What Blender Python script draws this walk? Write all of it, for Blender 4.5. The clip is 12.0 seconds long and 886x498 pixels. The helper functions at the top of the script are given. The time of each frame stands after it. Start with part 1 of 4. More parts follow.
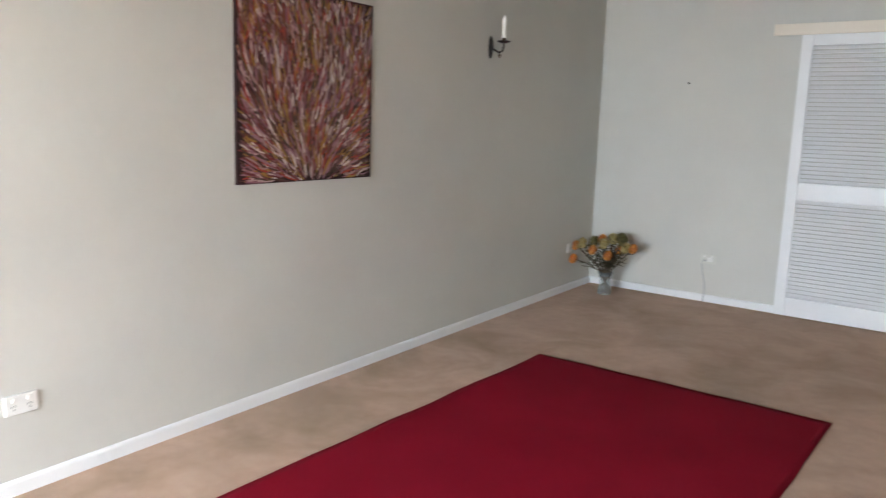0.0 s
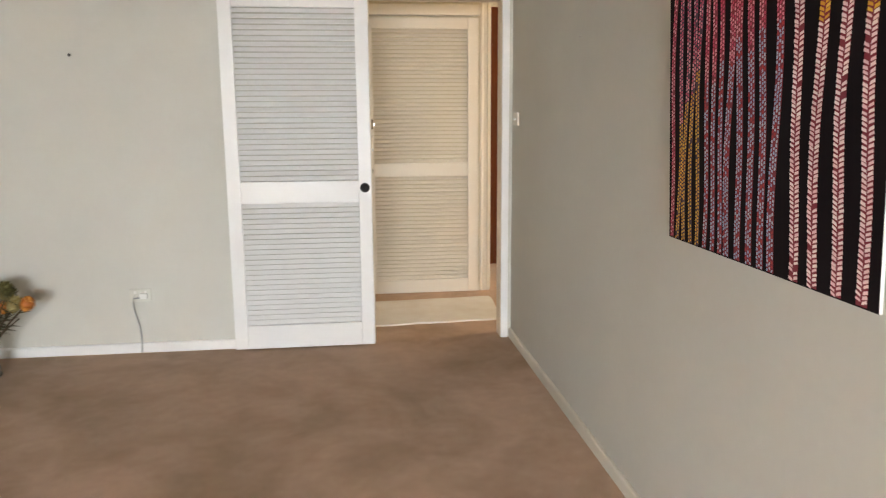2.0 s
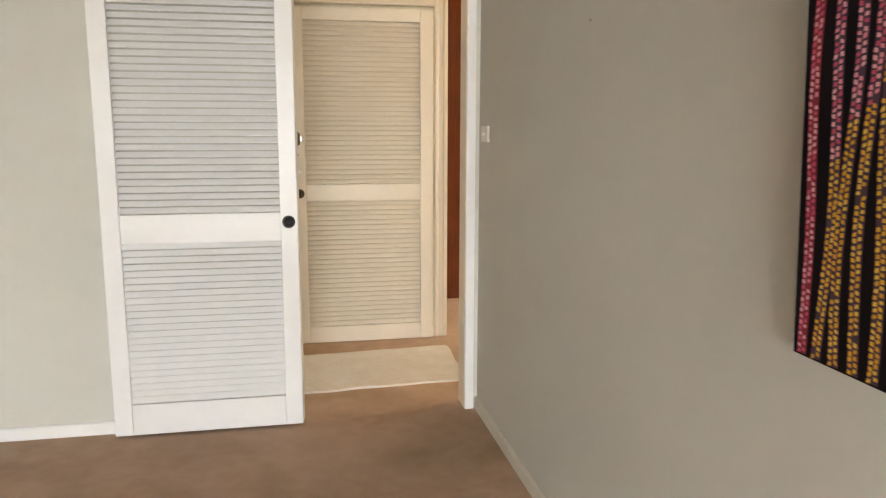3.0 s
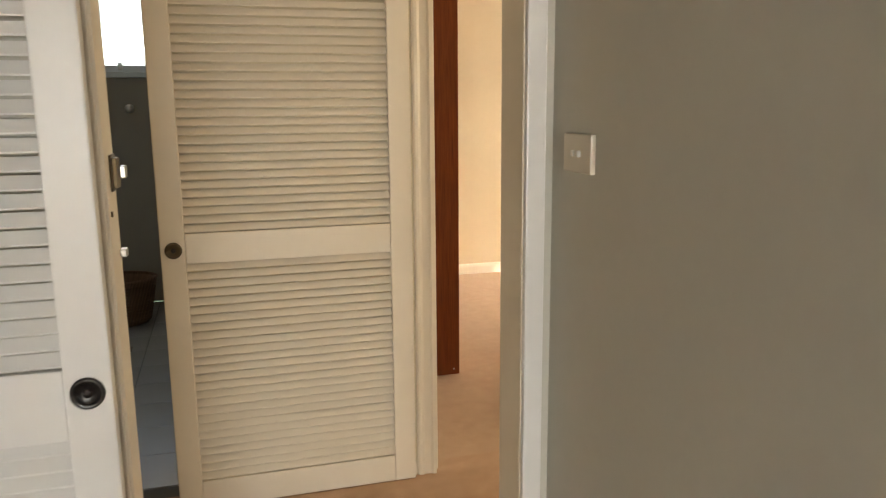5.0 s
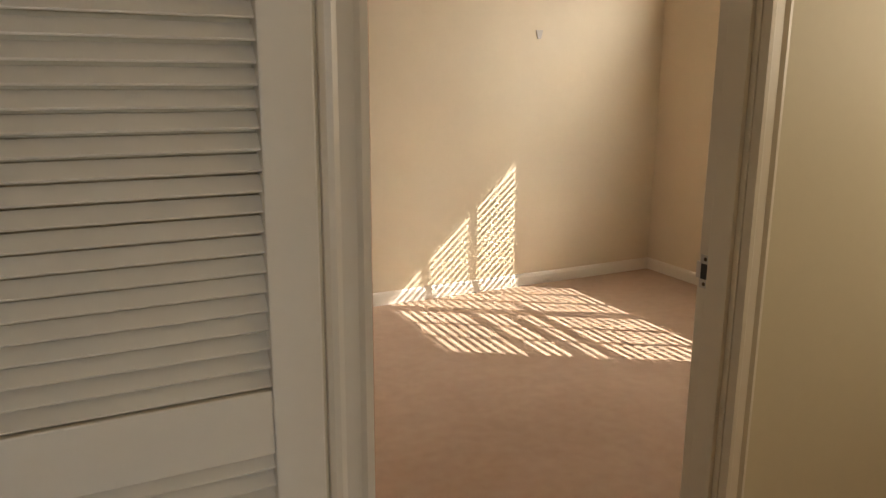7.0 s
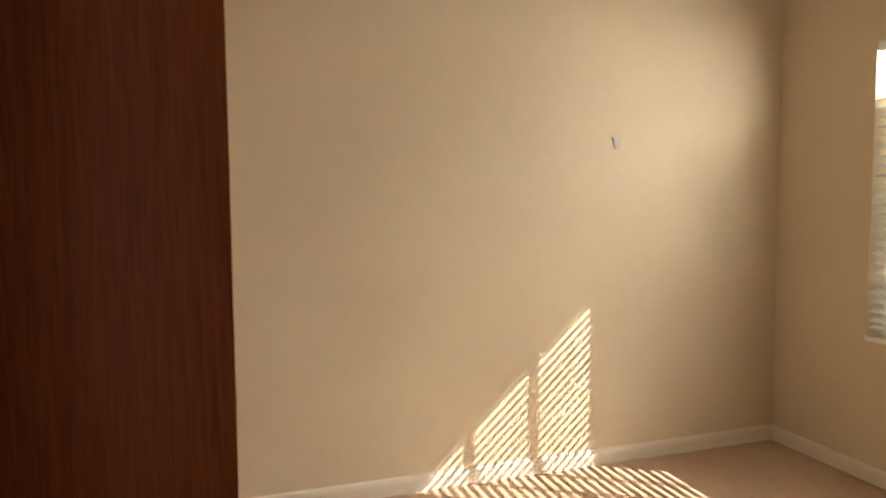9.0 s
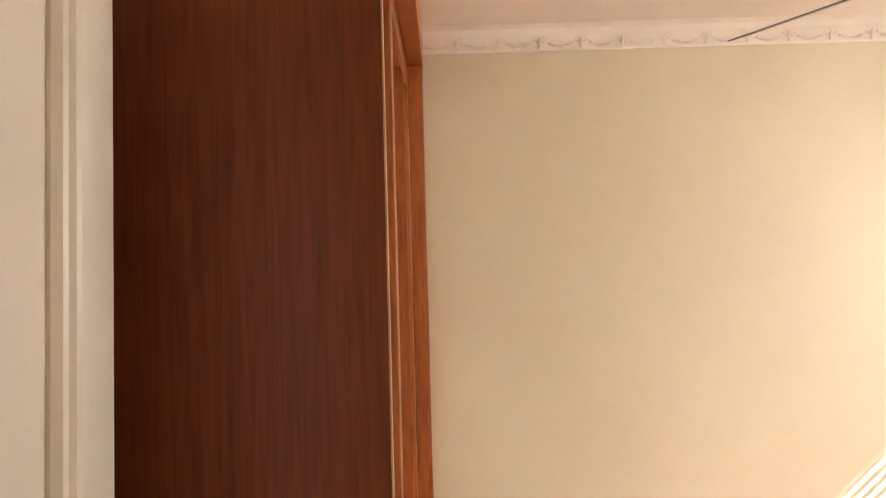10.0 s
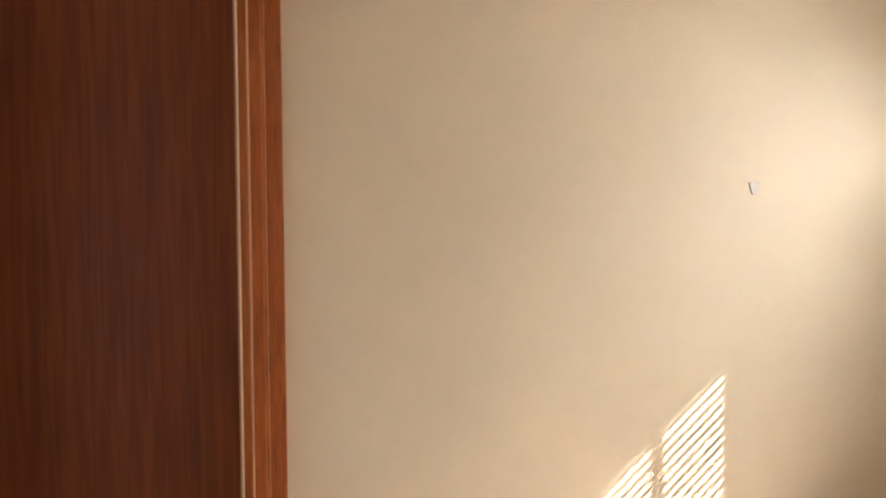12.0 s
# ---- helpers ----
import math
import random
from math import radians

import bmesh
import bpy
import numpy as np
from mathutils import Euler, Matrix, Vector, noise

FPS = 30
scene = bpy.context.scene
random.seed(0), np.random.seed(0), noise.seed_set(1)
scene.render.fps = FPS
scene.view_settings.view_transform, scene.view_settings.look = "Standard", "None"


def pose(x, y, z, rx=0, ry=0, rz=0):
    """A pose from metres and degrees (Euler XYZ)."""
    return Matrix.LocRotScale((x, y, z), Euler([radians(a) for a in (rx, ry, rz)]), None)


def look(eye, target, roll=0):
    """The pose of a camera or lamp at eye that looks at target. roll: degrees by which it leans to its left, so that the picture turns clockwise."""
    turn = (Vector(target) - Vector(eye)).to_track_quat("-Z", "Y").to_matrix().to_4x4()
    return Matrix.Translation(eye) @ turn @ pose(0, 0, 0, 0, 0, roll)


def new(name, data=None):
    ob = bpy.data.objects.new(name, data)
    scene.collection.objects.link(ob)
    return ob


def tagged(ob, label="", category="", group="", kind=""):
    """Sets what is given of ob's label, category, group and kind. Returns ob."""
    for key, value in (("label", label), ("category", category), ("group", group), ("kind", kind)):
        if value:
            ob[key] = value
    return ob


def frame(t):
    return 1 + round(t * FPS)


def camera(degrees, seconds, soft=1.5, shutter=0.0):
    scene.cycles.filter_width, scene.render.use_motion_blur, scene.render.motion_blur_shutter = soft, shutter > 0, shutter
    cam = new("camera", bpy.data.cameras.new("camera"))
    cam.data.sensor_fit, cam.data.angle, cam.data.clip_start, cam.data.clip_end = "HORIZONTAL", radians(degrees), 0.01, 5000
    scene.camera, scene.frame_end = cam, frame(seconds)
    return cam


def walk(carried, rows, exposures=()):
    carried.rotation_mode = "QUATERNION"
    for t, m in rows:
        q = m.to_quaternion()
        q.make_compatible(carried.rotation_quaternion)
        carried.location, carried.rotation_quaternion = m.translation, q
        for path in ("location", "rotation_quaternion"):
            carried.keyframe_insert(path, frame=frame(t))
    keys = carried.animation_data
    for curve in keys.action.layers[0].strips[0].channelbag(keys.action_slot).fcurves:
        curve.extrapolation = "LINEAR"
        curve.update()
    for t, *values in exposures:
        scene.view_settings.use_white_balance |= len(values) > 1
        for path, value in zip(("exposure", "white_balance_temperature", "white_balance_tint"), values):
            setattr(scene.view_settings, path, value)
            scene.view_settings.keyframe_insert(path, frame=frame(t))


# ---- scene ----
cam = camera(60.6, 12.0, soft=1.2, shutter=0.2)

# brightness of the lights, and the picture's exposure along the walk
SUN, SKY = 3.8, 0.15
BED_POWER, HALL_FILL_POWER = 9.0, 4.9
LIVING_POWER, BATH_POWER = 63.0, 0.55
BLIND_TILT = 18.5
DOOR_EDGE = (0.176, 2.207)
EXPOSURES = [(0.0, 3.15, 5950, 11), (0.5, 3.35, 6350, 12), (1.5, 3.42, 6650, 12), (2.0, 3.35, 6750, 12), (2.7, 3.45, 6900, 12), (4.3, 2.95, 7500, 11), (5.0, 2.9, 7600, 11), (5.5, 2.9, 7600, 11), (6.0, 2.6, 7200, 12), (6.5, 2.12, 6650, 10),
             (8.3, 1.8, 6950, 11), (8.5, 1.85, 7000, 11), (9.0, 1.9, 7000, 12), (9.5, 2.35, 6500, 13), (10.0, 2.75, 6450, 14), (11.0, 2.85, 6350, 14), (12.0, 2.45, 6050, 12)]
PATH = [
    (0, (-0.32, -5.987, 1.355), (-1.506, -4.412, 1.021), 1.9),
    (0.5, (-0.619, -5.824, 1.382), (-1.311, -3.976, 1.055), 1.4),
    (0.8, (-0.763, -5.666, 1.358), (-1.182, -3.737, 1.039), 0.2),
    (1, (-0.858, -5.527, 1.385), (-1.121, -3.576, 1.036), 0.1),
    (1.5, (-0.971, -5.038, 1.388), (-0.995, -3.073, 1.013), -0.1),
    (2, (-0.974, -4.49, 1.371), (-0.733, -2.536, 1.021), -0.4),
    (2.5, (-0.93, -3.975, 1.365), (-0.553, -2.04, 1.027), -0.3),
    (2.7, (-0.9, -3.77, 1.384), (-0.516, -1.835, 1.052), 0.1),
    (4.3, (-0.722, -2.16, 1.404), (-0.333, -0.225, 1.0745), 0.3),
    (4.5, (-0.685, -1.926, 1.40), (-0.258, -0.003, 1.059), 0.1),
    (5, (-0.64, -1.416, 1.43), (-0.096, 0.472, 1.057), -0.5),
    (5.5, (-0.507, -0.93, 1.444), (0.037, 0.952, 1.041), 1.1),
    (6, (-0.506, -0.508, 1.446), (0.137, 1.344, 1.049), 0.8),
    (6.5, (-0.451, -0.166, 1.451), (0.31, 1.637, 1.037), 0.1),
    (6.7, (-0.41, -0.022, 1.464), (0.413, 1.751, 1.042), 0.1),
    (8.3, (0.175, 0.871, 1.479), (1.17, 2.536, 0.994), 1.3),
    (8.5, (0.269, 0.948, 1.495), (1.171, 2.679, 1.063), 1.2),
    (9, (0.435, 1.106, 1.534), (1.11, 2.982, 1.371), -0.4),
    (9.5, (0.545, 1.185, 1.633), (0.822, 3.165, 1.654), -0.7),
    (9.8, (0.583, 1.208, 1.644), (0.654, 3.205, 1.732), -1.1),
    (10, (0.609, 1.224, 1.652), (0.6, 3.22, 1.762), -1.6),
    (10.5, (0.673, 1.262, 1.67), (0.522, 3.247, 1.855), -2.7),
    (11, (0.679, 1.262, 1.651), (0.499, 3.245, 1.842), -2.7),
    (11.5, (0.641, 1.297, 1.633), (0.648, 3.295, 1.712), -1.7),
    (12, (0.601, 1.375, 1.597), (0.963, 3.341, 1.537), -0.5),
]
walk(cam, [(t, look(eye, target, roll)) for t, eye, target, roll in PATH], exposures=EXPOSURES)

# ---- world, sun and large lights ----
SUN_TRAVEL = Vector((-1.0, 0.655, -0.932)).normalized()
world = bpy.data.worlds.new("world")
scene.world = world
world.use_nodes = True
wn = world.node_tree
wn.nodes.clear()
sky = wn.nodes.new("ShaderNodeTexSky")
sky.sky_type = "NISHITA"
sky.sun_disc = False
sky.sun_elevation = radians(37.9)
sky.sun_rotation = math.atan2(-SUN_TRAVEL.x, -SUN_TRAVEL.y)
bg = wn.nodes.new("ShaderNodeBackground")
bg.inputs["Strength"].default_value = SKY
wo = wn.nodes.new("ShaderNodeOutputWorld")
wn.links.new(sky.outputs[0], bg.inputs["Color"])
wn.links.new(bg.outputs[0], wo.inputs["Surface"])

sun_data = bpy.data.lights.new("sun", "SUN")
sun_data.energy, sun_data.angle, sun_data.color = SUN, radians(0.3), (1.0, 0.95, 0.88)
sun_lamp = new("sun", sun_data)
sun_lamp.matrix_world = Matrix.Translation((8, -3, 8)) @ SUN_TRAVEL.to_track_quat("-Z", "Y").to_matrix().to_4x4()


def area_light(name, m, w, h, power, color):
    """An area lamp: sky's light in a window's opening, or the hall's added fill."""
    d = bpy.data.lights.new(name, "AREA")
    d.shape, d.size, d.size_y, d.energy, d.color = "RECTANGLE", w, h, power, color
    o = new(name, d)
    o.matrix_world = m
    return o


# plan
LX, LY = -3.215, -9.0            # living room: west wall, south wall
H_LIVING = 2.75
HALL_Y1 = 1.290   # hall between the two cross walls
BED_Y0, BED_Y1 = 1.395, 4.66     # bedroom: south and north wall
H_BED = 2.84
K = 0.045                        # the bedroom's window wall runs a little askew
WALL_W = pose(LX, 0, 0, 0, 0, 2.46)  # the west wall runs a little askew too
CORNER = Vector((3.824, 4.66, 0))
WDIR = Vector((-K, -1, 0)).normalized()
WOUT = Vector((WDIR.y * -1, WDIR.x, 0)).normalized()
if WOUT.x < 0:
    WOUT = -WOUT
WALL_E = Matrix(((WDIR.x, WOUT.x, 0, CORNER.x), (WDIR.y, WOUT.y, 0, CORNER.y), (0, 0, 1, 0), (0, 0, 0, 1)))
WIN_U0, WIN_U1, WIN_Z0, WIN_Z1 = 0.66, 2.56, 0.757, 2.245

area_light("living_window_light", look((-1.5, LY + 0.05, 1.25), (-1.5, LY + 1.05, -0.95)), 2.4, 1.4, LIVING_POWER, (0.85, 0.92, 1.0))
wc = WALL_E @ Vector(((WIN_U0 + WIN_U1) / 2, 0.085, WIN_Z1 - 0.15))
area_light("bedroom_window_light", look(wc, wc - WOUT + Vector((0, 0, 0.15))), 1.8, 0.18, BED_POWER, (1.0, 0.97, 0.93))
# Added fill lamp that brightens the hall; its east wall has no window.
area_light("hall_fill_light", look((2.19, 0.72, 1.5), (0, 0.72, 1.0)), 0.8, 1.4, HALL_FILL_POWER, (1.0, 0.87, 0.68))
area_light("bathroom_window_light", look((-1.237, 4.54, 2.03), (-1.237, 2.0, 1.2)), 0.58, 0.54, BATH_POWER, (1.0, 0.96, 0.90))

# ---- materials ----


def material(name, color, rough=0.5, metal=0.0, spec=0.5):
    m = bpy.data.materials.new(name)
    m.use_nodes = True
    b = m.node_tree.nodes["Principled BSDF"]
    b.inputs["Base Color"].default_value = (*color, 1)
    b.inputs["Roughness"].default_value = rough
    b.inputs["Metallic"].default_value = metal
    b.inputs["Specular IOR Level"].default_value = spec
    return m


def tex(m, kind="ShaderNodeTexNoise", scale=5.0, stretch=(1, 1, 1), detail=4.0, coords="Object"):
    t = m.node_tree
    c = t.nodes.new("ShaderNodeTexCoord")
    p = t.nodes.new("ShaderNodeMapping")
    p.inputs["Scale"].default_value = stretch
    n = t.nodes.new(kind)
    n.inputs["Scale"].default_value = scale
    if "Detail" in n.inputs:
        n.inputs["Detail"].default_value = detail
    t.links.new(c.outputs[coords], p.inputs["Vector"])
    t.links.new(p.outputs[0], n.inputs["Vector"])
    return n


def ramp(m, source, stops):
    r = m.node_tree.nodes.new("ShaderNodeValToRGB")
    while len(r.color_ramp.elements) < len(stops):
        r.color_ramp.elements.new(0.5)
    for e, (p, c) in zip(r.color_ramp.elements, stops):
        e.position, e.color = p, (*c, 1)
    m.node_tree.links.new(source, r.inputs["Fac"])
    return r


def mix(m, a, b, fac, mode="MIX"):
    n = m.node_tree.nodes.new("ShaderNodeMix")
    n.data_type, n.blend_type = "RGBA", mode
    for socket, value in ((n.inputs["Factor"], fac), (n.inputs[6], a), (n.inputs[7], b)):
        if isinstance(value, (int, float)):
            socket.default_value = value
        elif isinstance(value, tuple):
            socket.default_value = (*value, 1)
        else:
            m.node_tree.links.new(value, socket)
    return n.outputs[2]


def set_base(m, socket):
    m.node_tree.links.new(socket, m.node_tree.nodes["Principled BSDF"].inputs["Base Color"])


def bump(m, source, strength=0.2, distance=0.002):
    n = m.node_tree.nodes.new("ShaderNodeBump")
    n.inputs["Strength"].default_value, n.inputs["Distance"].default_value = strength, distance
    m.node_tree.links.new(source, n.inputs["Height"])
    m.node_tree.links.new(n.outputs[0], m.node_tree.nodes["Principled BSDF"].inputs["Normal"])


def shade(c, k):
    return tuple(v * k for v in c)


def paint(name, color, rough=0.55, stain=0.06, grain=220):
    m = material(name, color, rough, spec=0.35)
    big = tex(m, scale=1.3, detail=5)
    r = ramp(m, big.outputs["Fac"], [(0.35, shade(color, 1 - stain)), (0.65, color)])
    small = tex(m, scale=34, detail=3)
    r2 = ramp(m, small.outputs["Fac"], [(0.3, (0.985, 0.985, 0.982)), (0.7, (1, 1, 1))])
    set_base(m, mix(m, r.outputs[0], r2.outputs[0], 1.0, "MULTIPLY"))
    g = tex(m, scale=grain, detail=2)
    bump(m, g.outputs["Fac"], 0.12, 0.001)
    return m


def wood(name, dark, light, rough=0.35, scale=1.0, spec=0.5, streak=0.8):
    m = material(name, dark, rough, spec=spec)
    g = tex(m, scale=9 * scale, stretch=(6, 6, 0.35), detail=8)
    r = ramp(m, g.outputs["Fac"], [(0.3, dark), (0.55, light), (0.75, dark)])
    f = tex(m, scale=60 * scale, stretch=(4, 4, 0.12), detail=4)
    r2 = ramp(m, f.outputs["Fac"], [(0.35, (0.72, 0.68, 0.66)), (0.6, (1, 1, 1))])
    set_base(m, mix(m, r.outputs[0], r2.outputs[0], streak, "MULTIPLY"))
    bump(m, f.outputs["Fac"], 0.15, 0.0008)
    return m


def carpet(name, color, stain_color, amount=0.75):
    m = material(name, color, 0.95, spec=0.1)
    b = tex(m, scale=0.85, stretch=(1.0, 1.0, 1), detail=6)
    b2 = tex(m, scale=2.1, stretch=(1.0, 0.9, 1), detail=5)
    b2.inputs["Distortion"].default_value = 1.2
    r = ramp(m, b.outputs["Fac"], [(0.46, (0, 0, 0)), (0.62, (1, 1, 1))])
    r2 = ramp(m, b2.outputs["Fac"], [(0.38, (0, 0, 0)), (0.7, (1, 1, 1))])
    both = mix(m, r.outputs[0], r2.outputs[0], 0.5)
    half = mix(m, both, (0, 0, 0), 1 - amount)
    base = mix(m, color, stain_color, half)
    f = tex(m, scale=260, detail=3)
    r3 = ramp(m, f.outputs["Fac"], [(0.25, (0.72, 0.70, 0.68)), (0.7, (1.0, 1.0, 1.0))])
    t = tex(m, scale=16, detail=4)
    r4 = ramp(m, t.outputs["Fac"], [(0.3, (0.9, 0.89, 0.88)), (0.7, (1, 1, 1))])
    set_base(m, mix(m, mix(m, base, r3.outputs[0], 0.9, "MULTIPLY"), r4.outputs[0], 1.0, "MULTIPLY"))
    bump(m, f.outputs["Fac"], 0.6, 0.004)
    b_ = m.node_tree.nodes["Principled BSDF"]
    b_.inputs["Sheen Weight"].default_value = 0.15
    return m


WALL_LIVING = paint("wall_paint_grey", (0.59, 0.58, 0.525), 0.6, 0.05)
WALL_BED = paint("wall_paint_cream", (0.695, 0.585, 0.415), 0.55, 0.05)
WALL_HALL = paint("wall_paint_hall", (0.70, 0.62, 0.46), 0.55, 0.05)
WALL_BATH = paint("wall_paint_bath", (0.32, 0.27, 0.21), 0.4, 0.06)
CEILING = paint("ceiling_paint", (0.80, 0.76, 0.70), 0.7, 0.03)
CEILING_BED = paint("ceiling_paint_warm", (0.80, 0.69, 0.58), 0.7, 0.03)
# Unseen living ceiling: darkened so less bounce reaches the upper walls.
CEILING_DARKENED = paint("ceiling_darkened", (0.26, 0.20, 0.13), 0.7, 0.03)
WHITE = paint("white_gloss_paint", (0.80, 0.80, 0.79), 0.32, 0.03, 90)
CREAM = paint("cream_gloss_paint", (0.77, 0.70, 0.59), 0.35, 0.05, 90)
TRIM = paint("trim_paint", (0.70, 0.655, 0.56), 0.38, 0.06, 90)
CARPET = carpet("carpet_beige", (0.66, 0.445, 0.315), (0.37, 0.245, 0.135), 0.95)
CARPET_BED = carpet("carpet_bedroom", (0.60, 0.425, 0.295), (0.49, 0.335, 0.225), 0.7)
WOOD = wood("wardrobe_veneer", (0.165, 0.036, 0.007), (0.215, 0.049, 0.010), 0.48, 1.0, 0.32, 0.9)
WOOD_FRAME = wood("wardrobe_frame_wood", (0.28, 0.070, 0.015), (0.43, 0.130, 0.032), 0.28, 1.3)
# Grazing sheen is put into this pale colour; the stretcher is plain pale wood.
WOOD_PALE_SHEEN = wood("pale_wood_sheen", (0.52, 0.31, 0.19), (0.60, 0.38, 0.24), 0.35, 1.3)
# Near-black: the shade inside the wardrobe is put into its panels' colour.
INSIDE_SHADE = material("wardrobe_inside_shade", (0.025, 0.012, 0.008), 0.6)
BLACK = material("black_plastic", (0.012, 0.011, 0.011), 0.3)
IRON = material("dark_iron", (0.03, 0.025, 0.022), 0.5, 0.6)
STEEL = material("brushed_steel", (0.55, 0.53, 0.5), 0.32, 1.0)
BRASS = material("aged_brass", (0.10, 0.075, 0.045), 0.42, 0.9)
PLASTIC = material("white_plastic", (0.78, 0.77, 0.72), 0.35)
HOOK = material("hook_plastic", (0.52, 0.46, 0.40), 0.35)
BLADE = material("fan_blade_taupe", (0.16, 0.125, 0.095), 0.45)
MIRROR = material("mirror_silver", (0.9, 0.9, 0.9), 0.02, 1.0)
CANVAS_EDGE = material("canvas_edge_white", (0.66, 0.67, 0.67), 0.7)
CANVAS_BLACK = material("canvas_black", (0.007, 0.004, 0.005), 0.85, spec=0.15)
CANDLE = material("candle_tube", (0.85, 0.82, 0.74), 0.4)

RUG = material("rug_red", (0.17, 0.004, 0.012), 0.95, spec=0.1)
n_ = tex(RUG, scale=340, detail=3)
n2_ = tex(RUG, scale=2.2, detail=5)
c_ = ramp(RUG, n2_.outputs["Fac"], [(0.3, (0.24, 0.003, 0.016)), (0.7, (0.29, 0.005, 0.021))])
f_ = ramp(RUG, n_.outputs["Fac"], [(0.3, (0.7, 0.7, 0.7)), (0.7, (1, 1, 1))])
set_base(RUG, mix(RUG, c_.outputs[0], f_.outputs[0], 1.0, "MULTIPLY"))
bump(RUG, n_.outputs["Fac"], 0.5, 0.003)

MAT = material("cotton_mat", (0.66, 0.60, 0.53), 0.95, spec=0.1)
n_ = tex(MAT, scale=7, detail=4)
c_ = ramp(MAT, n_.outputs["Fac"], [(0.3, (0.74, 0.68, 0.60)), (0.7, (0.82, 0.78, 0.72))])
set_base(MAT, c_.outputs[0])
n_ = tex(MAT, scale=400, detail=2)
bump(MAT, n_.outputs["Fac"], 0.5, 0.002)

GLASS = material("window_glass", (1, 1, 1), 0.0)
GLASS.node_tree.nodes["Principled BSDF"].inputs["Transmission Weight"].default_value = 1.0
GLASS.node_tree.nodes["Principled BSDF"].inputs["IOR"].default_value = 1.45
VASE_GLASS = material("vase_glass", (0.92, 0.95, 0.92), 0.02, spec=0.35)
VASE_GLASS.node_tree.nodes["Principled BSDF"].inputs["Transmission Weight"].default_value = 0.92
STEM = material("stem_brown", (0.075, 0.050, 0.024), 0.7)
LEAF = material("leaf_green", (0.050, 0.048, 0.018), 0.65)


def per_island(name, colors, rough=0.6):
    """A material whose separate pieces each take one of the colours."""
    m = material(name, colors[0], rough)
    g = m.node_tree.nodes.new("ShaderNodeNewGeometry")
    k = len(colors)
    r = ramp(m, g.outputs["Random Per Island"], [(i / k, c) for i, c in enumerate(colors)])
    r.color_ramp.interpolation = "CONSTANT"
    set_base(m, r.outputs[0])
    return m


STROKES = per_island("brush_strokes", [(0.16, 0.012, 0.012), (0.44, 0.31, 0.30), (0.07, 0.022, 0.010), (0.28, 0.14, 0.17), (0.30, 0.15, 0.012), (0.32, 0.030, 0.012), (0.62, 0.52, 0.47), (0.06, 0.012, 0.016), (0.24, 0.11, 0.14),
                                       (0.13, 0.060, 0.015), (0.34, 0.21, 0.20), (0.045, 0.020, 0.008), (0.12, 0.012, 0.016), (0.30, 0.17, 0.03), (0.20, 0.08, 0.09), (0.10, 0.018, 0.014)], 0.35)
PINK = per_island("dot_pink", [(0.72, 0.24, 0.30), (0.55, 0.06, 0.13), (0.74, 0.36, 0.40)])
YELLOW = per_island("dot_yellow", [(0.72, 0.38, 0.02), (0.62, 0.30, 0.02), (0.75, 0.46, 0.06)])
BLUE = per_island("dot_blue", [(0.36, 0.44, 0.60), (0.30, 0.37, 0.54), (0.48, 0.52, 0.62), (0.40, 0.46, 0.58), (0.42, 0.02, 0.02)])
PALE = per_island("dot_pale", [(0.86, 0.66, 0.66), (0.80, 0.56, 0.57), (0.88, 0.74, 0.72)])
CRIMSON = material("band_crimson", (0.20, 0.005, 0.020), 0.6)
VIOLET = material("band_violet", (0.045, 0.014, 0.035), 0.6)
PETAL = per_island("petal_orange", [(0.68, 0.30, 0.05), (0.60, 0.23, 0.03), (0.74, 0.40, 0.11), (0.50, 0.17, 0.03)])
BUD = per_island("bud_cream", [(0.46, 0.36, 0.13), (0.34, 0.26, 0.08), (0.48, 0.40, 0.18)])
BUD_GREEN = per_island("bud_green", [(0.14, 0.125, 0.04), (0.10, 0.085, 0.025), (0.22, 0.19, 0.07)])
WICKER = material("wicker_brown", (0.16, 0.075, 0.035), 0.7)
n_ = tex(WICKER, kind="ShaderNodeTexWave", scale=38, detail=2)
c_ = ramp(WICKER, n_.outputs["Fac"], [(0.2, (0.07, 0.03, 0.014)), (0.8, (0.20, 0.10, 0.045))])
set_base(WICKER, c_.outputs[0])
TILE = paint("floor_tile_grey", (0.34, 0.335, 0.32), 0.25, 0.1)
GROUT = material("grout", (0.14, 0.135, 0.13), 0.9)
BLIND = material("blind_white", (0.82, 0.81, 0.78), 0.45)
FOLIAGE = per_island("hedge_leaf", [(0.06, 0.10, 0.02), (0.10, 0.15, 0.03), (0.04, 0.07, 0.02), (0.16, 0.20, 0.05)], 0.6)
GRASS = material("lawn", (0.10, 0.13, 0.035), 0.9)
BARK = material("bark", (0.08, 0.06, 0.045), 0.9)
HOUSE_WALL = paint("neighbour_wall", (0.30, 0.29, 0.29), 0.8, 0.1)

# ---- mesh helpers ----


def mesh_of(name, bm, mat):
    me = bpy.data.meshes.new(name)
    bm.normal_update()
    bm.to_mesh(me)
    bm.free()
    for m in mat if isinstance(mat, (list, tuple)) else (mat,):
        me.materials.append(m)
    return me


def thing(name, bm, mat, label="", category="", group="", kind="", at=None):
    ob = new(name, mesh_of(name, bm, mat))
    if at is not None:
        ob.matrix_world = at
    return tagged(ob, label, category, group, kind)


def holder(name, at, label, category, group="", kind=""):
    ob = new(name)
    ob.matrix_world = at
    ob.empty_display_size = 0.1
    return tagged(ob, label, category, group, kind)


def part(name, bm, mat, parent, label="", at=None):
    ob = new(name, bm if isinstance(bm, bpy.types.Mesh) else mesh_of(name, bm, mat))
    ob.parent = parent
    if at is not None:
        ob.matrix_basis = at
    return tagged(ob, label)


